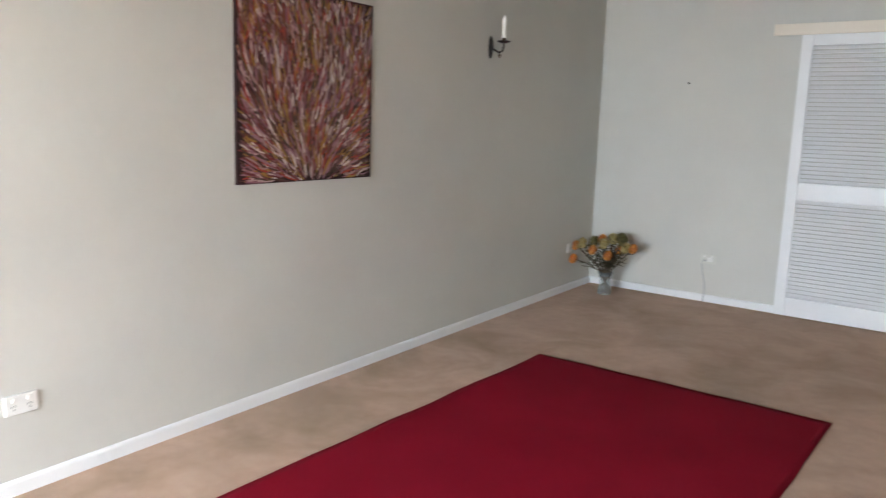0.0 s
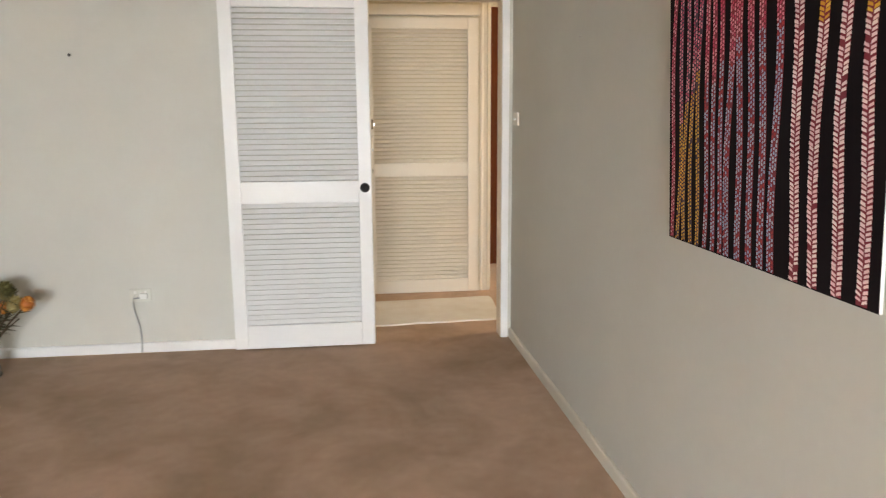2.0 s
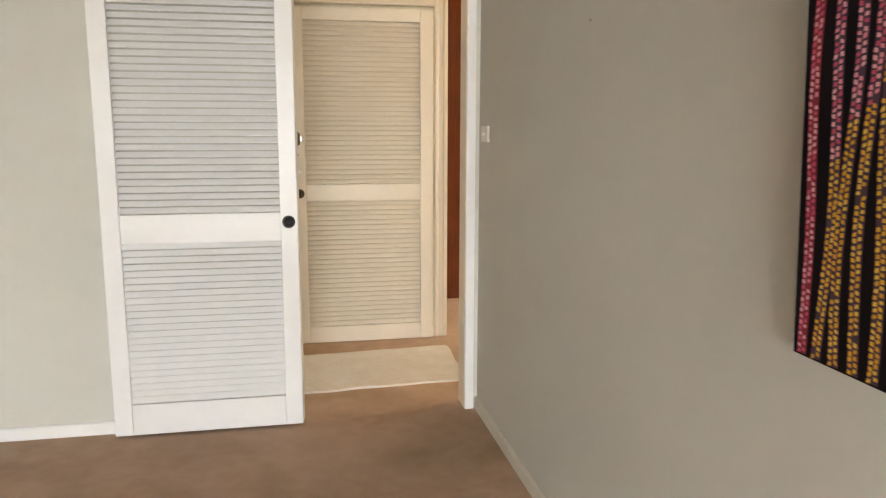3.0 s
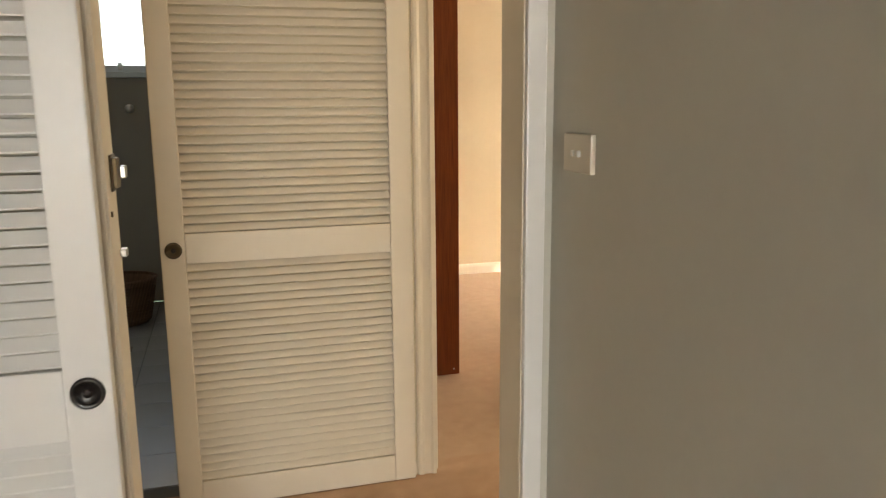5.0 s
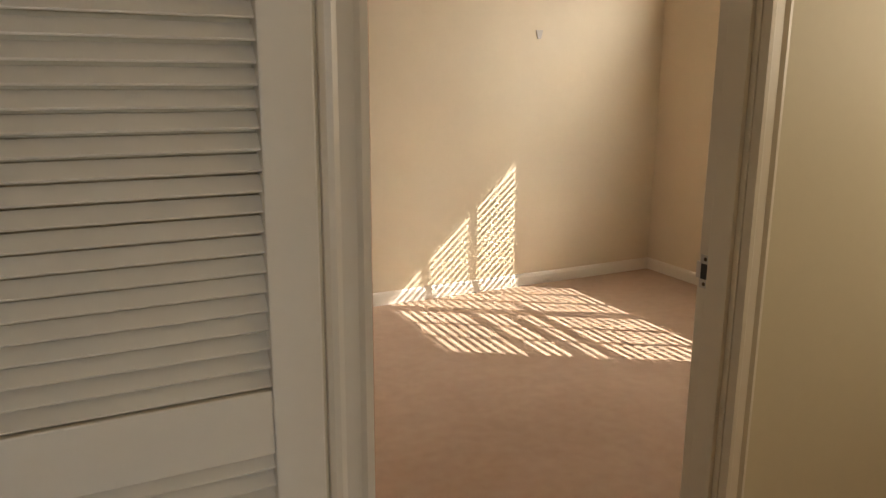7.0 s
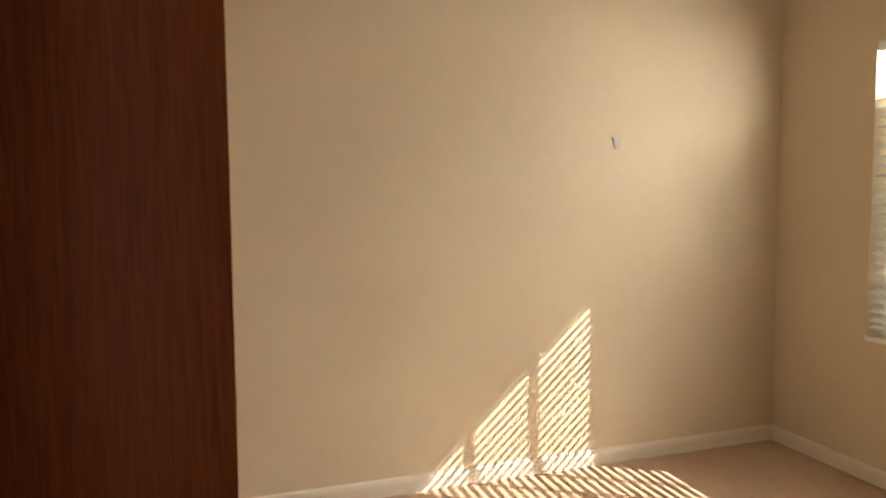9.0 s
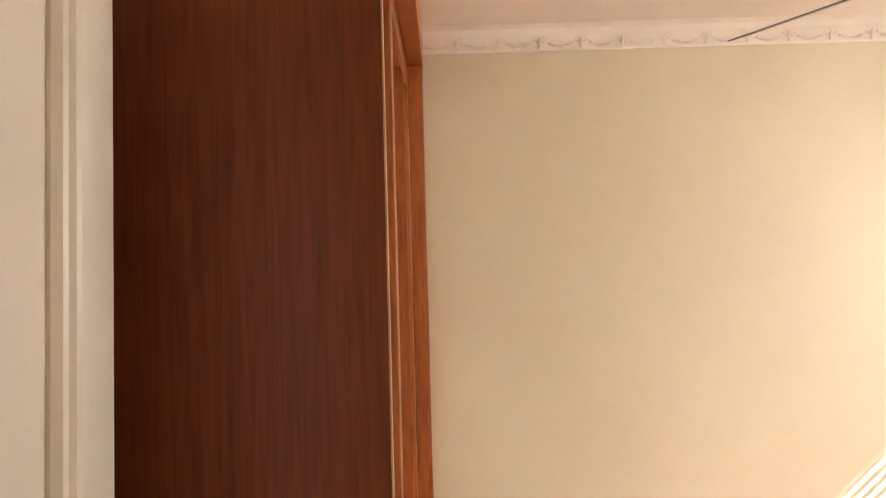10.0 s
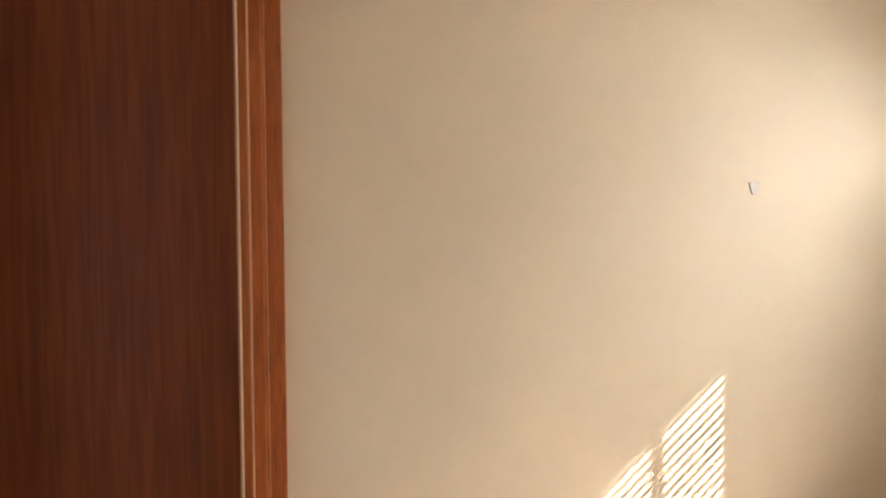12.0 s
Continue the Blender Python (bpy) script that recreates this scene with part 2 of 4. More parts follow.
def box(bm, x0, x1, y0, y1, z0, z1, bevel=0.0, segments=2):
    r = bmesh.ops.create_cube(bm, size=1.0)
    vs = r["verts"]
    for v in vs:
        v.co = Vector((x0 + (v.co.x + 0.5) * (x1 - x0), y0 + (v.co.y + 0.5) * (y1 - y0), z0 + (v.co.z + 0.5) * (z1 - z0)))
    if bevel:
        es = list({e for v in vs for e in v.link_edges})
        bmesh.ops.bevel(bm, geom=es, offset=bevel, segments=segments, affect="EDGES", profile=0.6)
    return bm


def boxes(*rows, bevel=0.0):
    bm = bmesh.new()
    for r in rows:
        box(bm, *r, bevel=bevel)
    return bm


def lathe(profile, segments=24, bm=None, m=Matrix()):
    """A turned body from (radius, height) pairs."""
    bm = bm or bmesh.new()
    rings = []
    for r, z in profile:
        if r < 1e-5:
            rings.append([bm.verts.new(m @ Vector((0, 0, z)))])
        else:
            rings.append([bm.verts.new(m @ Vector((r * math.cos(2 * math.pi * i / segments), r * math.sin(2 * math.pi * i / segments), z))) for i in range(segments)])
    for a, b in zip(rings, rings[1:]):
        for i in range(segments):
            j = (i + 1) % segments
            if len(a) == 1 and len(b) > 1:
                bm.faces.new((a[0], b[i], b[j])).smooth = True
            elif len(b) == 1 and len(a) > 1:
                bm.faces.new((a[i], a[j], b[0])).smooth = True
            elif len(a) > 1:
                bm.faces.new((a[i], a[j], b[j], b[i])).smooth = True
    bmesh.ops.recalc_face_normals(bm, faces=bm.faces)
    return bm


def tube(points, radius, bm=None, segments=8):
    """A round bar along points; radius may be one number or one for each point."""
    bm = bm or bmesh.new()
    pts = [Vector(p) for p in points]
    rings = []
    for i, p in enumerate(pts):
        d = (pts[min(i + 1, len(pts) - 1)] - pts[max(i - 1, 0)]).normalized()
        q = d.to_track_quat("Z", "X").to_matrix()
        r = radius[i] if isinstance(radius, (list, tuple)) else radius
        rings.append([bm.verts.new(p + q @ Vector((r * math.cos(2 * math.pi * k / segments), r * math.sin(2 * math.pi * k / segments), 0))) for k in range(segments)])
    for a, b in zip(rings, rings[1:]):
        for k in range(segments):
            bm.faces.new((a[k], a[(k + 1) % segments], b[(k + 1) % segments], b[k])).smooth = True
    bm.faces.new(rings[0][::-1])
    bm.faces.new(rings[-1])
    return bm


def extrude_profile(profile, p0, p1, up=Vector((0, 0, 1))):
    """A moulding: the profile (out, up) swept from p0 to p1; out is to the left of the run."""
    bm = bmesh.new()
    p0, p1 = Vector(p0), Vector(p1)
    d = (p1 - p0).normalized()
    out = up.cross(d).normalized()
    a = [bm.verts.new(p0 + out * o + up * u) for o, u in profile]
    b = [bm.verts.new(p1 + out * o + up * u) for o, u in profile]
    n = len(profile)
    for i in range(n):
        bm.faces.new((a[i], a[(i + 1) % n], b[(i + 1) % n], b[i]))
    bm.faces.new(a[::-1])
    bm.faces.new(b)
    bmesh.ops.recalc_face_normals(bm, faces=bm.faces)
    return bm


# ---- the living room ----
thing("floor_living", boxes((LX - 0.1, 0.1, LY - 0.1, 0.11, -0.1, 0.0)), CARPET, "worn beige wall-to-wall carpet with faint darker traffic stains", "floor", kind="structure")
thing("wall_west", boxes((-0.15, 0, LY - 0.3, 0.0, 0, H_LIVING)), WALL_LIVING, "plain pale grey-green painted plaster wall", "wall", kind="structure", at=WALL_W)
thing("wall_east", boxes((0.0, 0.13, LY - 0.1, 0.02, 0, H_LIVING)), WALL_LIVING, "plain pale grey painted plaster wall", "wall", kind="structure")
OPEN_L, OPEN_R, OPEN_H = -0.835, -0.066, 2.02
thing("wall_north", boxes((LX, OPEN_L - 0.022, 0.0, 0.11, 0, H_LIVING), (OPEN_R + 0.022, 0.0, 0.0, 0.11, 0, H_LIVING), (OPEN_L - 0.022, OPEN_R + 0.022, 0.0, 0.11, OPEN_H + 0.022, H_LIVING)),
      WALL_LIVING, "pale grey painted wall with an opening to the hall", "wall", kind="structure")
WX0, WX1, WZ0, WZ1 = -2.70, -0.30, 0.55, 2.35
thing("wall_south", boxes((LX, WX0, LY - 0.1, LY, 0, H_LIVING), (WX1, 0, LY - 0.1, LY, 0, H_LIVING), (WX0, WX1, LY - 0.1, LY, 0, WZ0), (WX0, WX1, LY - 0.1, LY, WZ1, H_LIVING)),
      WALL_LIVING, "pale grey painted wall with a wide window", "wall", kind="structure")
thing("ceiling_living", boxes((LX - 0.1, 0.1, LY - 0.1, 0.1, H_LIVING, H_LIVING + 0.08)), CEILING_DARKENED, "unseen living room ceiling, darkened to keep light off the upper walls", "ceiling", kind="structure")


def sash_window(name, at, u0, u1, z0, z1, bars, label, rails=(), first=0.045, foot=0.045):
    """A white framed window; u along the wall, v outwards."""
    w = holder(name, at, label, "window", kind="structure")
    f = 0.045
    part("window_frame", boxes((u0, u0 + first, 0.1, 0.16, z0, z1), (u1 - f, u1, 0.1, 0.16, z0, z1), (u0 + first, u1 - f, 0.1, 0.16, z0, z0 + foot), (u0 + first, u1 - f, 0.1, 0.16, z1 - f, z1), bevel=0.003), WHITE, w)
    for b, wd in bars:
        part("mullion", boxes((b - wd / 2, b + wd / 2, 0.105, 0.155, z0 + foot, z1 - f), bevel=0.003), WHITE, w)
    for b, wd, a in rails:
        part("glazing_bar", boxes((a, u1 - f, 0.118, 0.142, b - wd / 2, b + wd / 2), bevel=0.002), WHITE, w)
    edges = [u0 + first] + sorted(b for b, _ in bars) + [u1 - f]
    for a, b in zip(edges, edges[1:]):
        p = part("pane", boxes((a, b, 0.128, 0.132, z0 + foot, z1 - f)), GLASS, w)
        p.visible_shadow = False
    return w


sash_window("window_1", pose(0, LY, 0) @ Matrix(((1, 0, 0, 0), (0, -1, 0, 0), (0, 0, 1, 0), (0, 0, 0, 1))), WX0, WX1, WZ0, WZ1, ((-1.62, 0.05),), "wide white-framed living room window")

BASE = [(0, 0), (0.013, 0), (0.013, 0.046), (0.010, 0.054), (0.004, 0.058), (0, 0.058)]


def baseboard(p0, p1, mat=WHITE, profile=BASE, label="low white-painted timber skirting board"):
    return thing("baseboard", extrude_profile(profile, p0, p1), mat, label, "baseboard", kind="structure")


baseboard(WALL_W @ Vector((0, 0, 0)), WALL_W @ Vector((0, LY, 0)))
baseboard((-0.90, 0, 0), (LX, 0, 0))
baseboard((0, LY, 0), (0, -0.002, 0), TRIM, BASE, "low cream-painted timber skirting board")
baseboard((LX, LY, 0), (0, LY, 0))

# lining of the opening, and its narrow facing
lin = holder("door_frame_1", pose(0, 0, 0), "cream-painted timber lining of the opening to the hall", "door frame", kind="structure")
part("jamb", boxes((OPEN_L - 0.02, OPEN_L, -0.002, 0.112, 0, OPEN_H + 0.02), bevel=0.003), CREAM, lin)
part("jamb", boxes((OPEN_R, OPEN_R + 0.02, -0.002, 0.122, 0, OPEN_H + 0.02), bevel=0.003), CREAM, lin)
part("head", boxes((OPEN_L, OPEN_R, -0.002, 0.112, OPEN_H, OPEN_H + 0.02), bevel=0.003), CREAM, lin)
part("facing", boxes((OPEN_R + 0.002, -0.022, -0.018, -0.0025, 0, OPEN_H + 0.05), bevel=0.004), WHITE, lin)
part("facing", boxes((OPEN_L - 0.05, OPEN_L - 0.005, -0.014, -0.0025, 0, OPEN_H + 0.05), bevel=0.004), CREAM, lin)
part("strike_box", boxes((OPEN_L + 0.0005, OPEN_L + 0.004, 0.045, 0.100, 1.282, 1.348), (OPEN_L + 0.004, OPEN_L + 0.012, 0.052, 0.092, 1.288, 1.342), bevel=0.0015), BRASS, lin, "dark brass strike box")
part("latch", boxes((OPEN_L + 0.012, OPEN_L + 0.022, 0.085, 0.114, 1.303, 1.325), bevel=0.002), STEEL, lin, "bright steel latch")
part("latch", boxes((OPEN_L + 0.0005, OPEN_L + 0.012, 0.088, 0.113, 1.155, 1.170), bevel=0.002), STEEL, lin, "bright steel catch")
part("screw", boxes((OPEN_L, OPEN_L + 0.003, 0.02, 0.03, 1.24, 1.25), bevel=0.001), BRASS, lin)


def louvre_door(name, at, width, top, z_bottom, lower, upper, stile, mat, label, pull_left, n_low, n_up, depth=0.036, chord=0.0294):
    """A framed door with two louvred panels; its face looks towards -y."""
    d = holder(name, at, label, "door", kind="structure")
    x1 = width
    part("stile", boxes((0, stile, 0, depth, z_bottom, top), bevel=0.004), mat, d)
    part("stile", boxes((x1 - stile, x1, 0, depth, z_bottom, top), bevel=0.004), mat, d)
    for z0, z1 in ((z_bottom, lower[0]), (lower[1], upper[0]), (upper[1], top)):
        part("rail", boxes((stile + 0.0005, x1 - stile - 0.0005, 0.0015, depth - 0.0015, z0, z1), bevel=0.003), mat, d)
    bm = bmesh.new()
    box(bm, 0, x1 - 2 * stile + 0.004, -chord / 2, chord / 2, -0.0026, 0.0026, bevel=0.0016, segments=1)
    bmesh.ops.rotate(bm, verts=bm.verts, cent=(0, 0, 0), matrix=Matrix.Rotation(radians(52), 3, "X"))
    slat = mesh_of("slat", bm, mat)
    for (z0, z1), n in ((lower, n_low), (upper, n_up)):
        step = (z1 - z0) / n
        for i in range(n):
            part("slat", slat, mat, d, at=pose(stile - 0.002, depth / 2 + random.uniform(-0.0008, 0.0008), z0 + step * (i + 0.5), random.uniform(-1.6, 1.6)))
    px = stile * 0.52 if pull_left else x1 - stile * 0.52
    zk = 0.955
    m = pose(px, 0, zk, 90)
    cup = lathe([(0.0, 0.0012), (0.017, 0.0012), (0.019, 0.003), (0.024, 0.0065), (0.0275, 0.005), (0.0285, 0.0)], 28, m=m)
    pull = part("flush_pull", cup, BRASS if pull_left else BLACK, d, "round dark recessed finger pull")
    part("pull_centre", lathe([(0.0, 0.0045), (0.006, 0.004), (0.008, 0.0025), (0.008, 0.001)], 14, m=m), IRON, pull)
    return d


louvre_door("door_1", pose(-1.664, -0.078, 0), 0.82, 2.045, 0.012, (0.152, 0.872), (0.998, 1.957), 0.076, WHITE,
            "white-painted louvred sliding door pushed open on its track", False, 24, 32)

pel = holder("pelmet", pose(0, 0, 0), "white-painted pelmet board over the sliding door's track", "pelmet", kind="structure")
part("board", boxes((-1.85, -0.012, -0.105, -0.087, 2.03, 2.108), bevel=0.003), CREAM, pel)
part("pelmet_top", boxes((-1.85, -0.012, -0.087, 0.0, 2.094, 2.108), bevel=0.002), CREAM, pel)
part("track", boxes((-1.80, -0.03, -0.068, -0.050, 2.05, 2.094), bevel=0.002), STEEL, pel)

# the red rug
bm = bmesh.new()
nx, ny = 40, 60
rx0, rx1, ry0, ry1 = -2.45, -0.88, -4.75, -2.155
grid = [[None] * (ny + 1) for _ in range(nx + 1)]
for i in range(nx + 1):
    for j in range(ny + 1):
        x, y = rx0 + (rx1 - rx0) * i / nx, ry0 + (ry1 - ry0) * j / ny
        wob = 0.012 * noise.noise(Vector((x * 3, y * 3, 0)))
        z = 0.009 + 0.002 * noise.noise(Vector((x * 2.2, y * 2.2, 3)))
        ex = wob if i in (0, nx) else 0
        ey = wob if j in (0, ny) else 0
        grid[i][j] = bm.verts.new((x + ex, y + ey, z))
for i in range(nx):
    for j in range(ny):
        bm.faces.new((grid[i][j], grid[i + 1][j], grid[i + 1][j + 1], grid[i][j + 1])).smooth = True
edge = [e for e in bm.edges if e.is_boundary]
r = bmesh.ops.extrude_edge_only(bm, edges=edge)
for v in (v for v in r["geom"] if isinstance(v, bmesh.types.BMVert)):
    v.co.z = 0.0
thing("rug", bm, RUG, "plain deep crimson pile rug lying on the carpet", "rug")


# ---- paintings ----
def painting_strokes():
    """A square canvas covered in long feathery strokes that fan out from low down."""
    w, h = 0.895, 0.875
    p = holder("painting", WALL_W @ pose(0.001, -3.898, 1.047, 0, 0, 90), "unframed abstract canvas of dense feathery red, ochre and mauve brush strokes", "painting")
    part("canvas", boxes((0, w, -0.016, 0.0, 0, h), bevel=0.0015), material("canvas_maroon", (0.025, 0.007, 0.006), 0.8), p)
    rnd = random.Random(4)
    bm = bmesh.new()
    cx, cz = 0.50 * w, 0.02
    for k in range(4600):
        x, z = rnd.uniform(0.004, w - 0.004), rnd.uniform(0.004, h - 0.006)
        dx, dz = x - cx, (z - cz) * 1.0 + 0.10
        a = math.atan2(dz + 0.35 * z, dx) + rnd.gauss(0, 0.20) + 0.25 * math.sin(7 * z + 5 * x)
        ln = rnd.uniform(0.045, 0.100) * (1.2 - 0.35 * z / h)
        wd = rnd.uniform(0.0026, 0.0050)
        bend = rnd.gauss(0.15 if x > cx else -0.15, 0.5)
        y = -0.0165 - 0.0022 * k / 4600
        left, right = [], []
        px, pz = x, z
        ok = True
        for s in range(5):
            f = s / 4
            aa = a + bend * (f - 0.5)
            ww = wd * (0.45 + 0.75 * math.sin(math.pi * (0.12 + 0.80 * f)))
            nx_, nz_ = -math.sin(aa), math.cos(aa)
            left.append((px + nx_ * ww, y, pz + nz_ * ww))
            right.append((px - nx_ * ww, y, pz - nz_ * ww))
            px += math.cos(aa) * ln / 4
            pz += math.sin(aa) * ln / 4
        if any(not (0.002 < q[0] < w - 0.002 and 0.002 < q[2] < h - 0.002) for q in left + right):
            continue
        lv = [bm.verts.new(q) for q in left]
        rv = [bm.verts.new(q) for q in right]
        for s in range(4):
            bm.faces.new((lv[s], rv[s], rv[s + 1], lv[s + 1]))
    tagged(part("stroke_pattern", bm, STROKES, p), kind="stuff")
    return p


painting_strokes()


def painting_bands():
    """A black canvas with wavy upright bands of small dashes."""
    w, h = 0.905, 1.22
    p = holder("painting", pose(-0.001, -2.372, 1.012, 0, 0, -90) @ pose(0, 0, 0, 2.4), "tall black canvas with wavy bands of bright painted dashes", "painting")
    part("canvas", boxes((0, w, -0.035, -0.0275, 0, h), bevel=0.0012), CANVAS_EDGE, p, "white canvas edge")
    part("stretcher", boxes((0.05, w - 0.05, -0.0273, 0.0, 0.05, h - 0.05)), WOOD_PALE_SHEEN, p)
    part("painted_face", boxes((0.0005, w - 0.0005, -0.0362, -0.0351, 0.0005, h - 0.0005)), CANVAS_BLACK, p)
    rnd = random.Random(9)
    sets = {"pink": bmesh.new(), "yellow": bmesh.new(), "blue": bmesh.new(), "pale": bmesh.new()}
    xs = [0.022 + 0.0395 * i for i in range(8)] + [0.345 + 0.052 * i for i in range(5)] + [0.628 + 0.0770 * i for i in range(4)]
    for c, x0 in enumerate(xs):
        ph = rnd.uniform(0, 6)
        lean = 0.028 * (1 - min(1, x0 / 0.5))
        def cx(z):
            return x0 + lean * (z / h) * 1.4 + 0.007 * math.sin(5 * z + ph) + 0.005 * math.sin(11 * z + 2 * ph)
        half = 0.0115 if x0 < 0.33 else 0.0145 if x0 < 0.58 else 0.0185
        top = rnd.uniform(-0.03, 0.03)
        def kind(z):
            if x0 < 0.05:
                return "pink"
            if x0 < 0.20:
                return "yellow" if z < 0.16 + 1.45 * (x0 - 0.04) + 0.12 + top else "pink"
            if x0 < 0.58:
                return "blue" if z < 0.44 + 0.33 * (x0 - 0.2) + top else "pink"
            return "yellow" if (z > 0.52 + top and c % 2 == 0) else "pale"
        # the painted ground of the band
        steps = 40
        bm = bmesh.new()
        prev = None
        wide = half if x0 < 0.58 else half * 0.86
        for k in range(steps + 1):
            z = 0.004 + (h - 0.008) * k / steps
            row = (bm.verts.new((cx(z) - wide, -0.0368, z)), bm.verts.new((cx(z) + wide, -0.0368, z)))
            if prev:
                bm.faces.new((prev[0], prev[1], row[1], row[0]))
            prev = row
        part("painted_band", bm, VIOLET if 0.05 < x0 < 0.2 else CRIMSON, p)
        z = 0.008
        i = 0
        while z < h - 0.008:
            k = kind(z)
            bm = sets[k]
            cols = 3 if 0.33 < x0 < 0.58 else 2
            for q in range(cols):
                if rnd.random() < 0.03:
                    continue
                dw = half / cols * (0.70 if x0 < 0.58 else 0.82)
                qx = cx(z) - half + (2 * half) * (q + 0.5) / cols + rnd.uniform(-0.0012, 0.0012)
                dh = rnd.uniform(0.0026, 0.0036)
                zz = z + (0.0048 if q % 2 else 0) + rnd.uniform(-0.001, 0.001)
                tilt = rnd.uniform(-0.001, 0.002) if x0 < 0.58 else (0.0024 if q else -0.0024) + rnd.uniform(-0.0006, 0.0006)
                bm.faces.new([bm.verts.new(v) for v in ((qx - dw, -0.0376, zz - dh - tilt), (qx + dw, -0.0376, zz - dh + tilt), (qx + dw * 0.85, -0.0376, zz + dh + tilt), (qx - dw * 0.85, -0.0376, zz + dh - tilt))])
            z += rnd.uniform(0.0092, 0.0108)
            i += 1
    mats = {"pink": PINK, "yellow": YELLOW, "blue": BLUE, "pale": PALE}
    for k, bm in sets.items():
        tagged(part("dash_pattern", bm, mats[k], p), kind="stuff")
    return p


painting_bands()


# ---- wall fittings ----
def sconce():
    s = holder("wall_sconce", WALL_W @ pose(0, -1.81, 1.80), "dark iron wall sconce with one white candle tube", "wall lamp")
    part("backplate", lathe([(0.0, 0.012), (0.018, 0.012), (0.026, 0.006), (0.028, 0.0)], 20, m=pose(0, 0, 0.03, 0, 90, 0) @ Matrix.Diagonal((2.6, 1, 1, 1))), IRON, s)
    part("arm", tube([(0.01, 0, 0.03), (0.035, 0, 0.01), (0.065, 0, -0.005), (0.09, 0, 0.005), (0.098, 0, 0.03), (0.098, 0, 0.052)], 0.006), IRON, s)
    part("drip_pan", lathe([(0.0, 0.052), (0.02, 0.053), (0.042, 0.062), (0.044, 0.066), (0.020, 0.058), (0.0, 0.058)], 24, m=pose(0.098, 0, 0)), IRON, s)
    part("candle_cup", lathe([(0.0, 0.058), (0.013, 0.058), (0.014, 0.075), (0.011, 0.085), (0.0, 0.085)], 16, m=pose(0.098, 0, 0)), BRASS, s)
    part("candle_tube", lathe([(0.0, 0.085), (0.012, 0.085), (0.0125, 0.165), (0.015, 0.18), (0.012, 0.205), (0.004, 0.225), (0.0, 0.227)], 18, m=pose(0.098, 0, 0)), CANDLE, s)
    part("finial", lathe([(0.0, -0.03), (0.008, -0.022), (0.010, -0.012), (0.005, -0.004), (0.0, 0.0)], 14, m=pose(0.07, 0, -0.01)), BRASS, s)
    return s


sconce()


def outlet(at, label, plug=False, wide=0.115, tall=0.072, mat=PLASTIC):
    """A wall socket plate; its face looks towards -y."""
    o = holder("power_outlet", at, label, "power outlet")
    part("plate", boxes((-wide / 2, wide / 2, -0.010, 0, -tall / 2, tall / 2), bevel=0.003), mat, o)
    for sx in (-wide * 0.24, wide * 0.24):
        part("rocker", boxes((sx - 0.007, sx + 0.007, -0.0135, -0.0098, tall * 0.14, tall * 0.36), bevel=0.0015), PLASTIC, o)
        bm = bmesh.new()
        for dx, dz, rot in ((-0.006, 0.002, 30), (0.006, 0.002, -30), (0, -0.010, 0)):
            b2 = bmesh.new()
            box(b2, -0.001, 0.001, -0.0107, -0.0099, -0.004, 0.004)
            bmesh.ops.rotate(b2, verts=b2.verts, cent=(0, 0, 0), matrix=Matrix.Rotation(radians(rot), 3, "Y"))
            bmesh.ops.translate(b2, verts=b2.verts, vec=(sx + dx, 0, dz - 0.006))
            me = bpy.data.meshes.new("slots")
            b2.to_mesh(me)
            b2.free()
            bm.from_mesh(me)
            bpy.data.meshes.remove(me)
        part("socket_slots", bm, BLACK, o)
    if plug:
        part("plug", boxes((-0.002, 0.042, -0.034, -0.0105, -0.018, 0.014), bevel=0.005), PLASTIC, o, "white plug pushed into the socket")
    return o


plugged = outlet(pose(-2.196, 0, 0.345), "pale cream double power outlet with a plug low on the wall", plug=True, wide=0.12, tall=0.075, mat=material("outlet_cream", (0.62, 0.61, 0.54), 0.4))
part("power_cord", tube([(-0.002, -0.022, -0.012), (-0.035, -0.026, -0.012), (-0.042, -0.03, -0.045), (-0.032, -0.028, -0.105), (-0.016, -0.02, -0.175), (-0.010, -0.018, -0.245), (-0.009, -0.02, -0.285), (-0.011, -0.03, -0.339)], 0.0042), material("cord_grey", (0.42, 0.43, 0.42), 0.5), plugged, "thin grey power cord")
outlet(WALL_W @ pose(0, -4.856, 0.33, 0, 0, 90), "white double power outlet low on the wall")
outlet(WALL_W @ pose(0, -0.447, 0.357, 0, 0, 90), "small white power outlet beside the flowers", wide=0.075, tall=0.075)
thing("picture_hook", lathe([(0, 0.014), (0.007, 0.013), (0.009, 0.008), (0.003, 0.006), (0.003, 0.0)], 14, m=pose(-2.472, 0, 1.704, 90)), IRON, "small dark nail standing in the bare wall", "nail")
thing("picture_hook", lathe([(0, 0.010), (0.005, 0.009), (0.006, 0.006), (0.002, 0.005), (0.002, 0.0)], 12, m=pose(0, -1.33, 1.685, 0, -90, 0)), STEEL, "tiny pale nail standing in the bare wall", "nail")


def switch():
    s = holder("light_switch", pose(0, -0.130, 1.340, 0, 0, -90), "cream plastic two-gang light switch beside the opening", "light switch")
    part("plate", boxes((-0.056, 0.056, -0.011, 0, -0.036, 0.036), bevel=0.003), material("switch_cream", (0.70, 0.655, 0.56), 0.35), s)
    for sx in (-0.009, 0.012):
        part("toggle", boxes((sx - 0.005, sx + 0.005, -0.018, -0.0105, -0.006, 0.006), bevel=0.0022), PLASTIC, s)
    return s


switch()


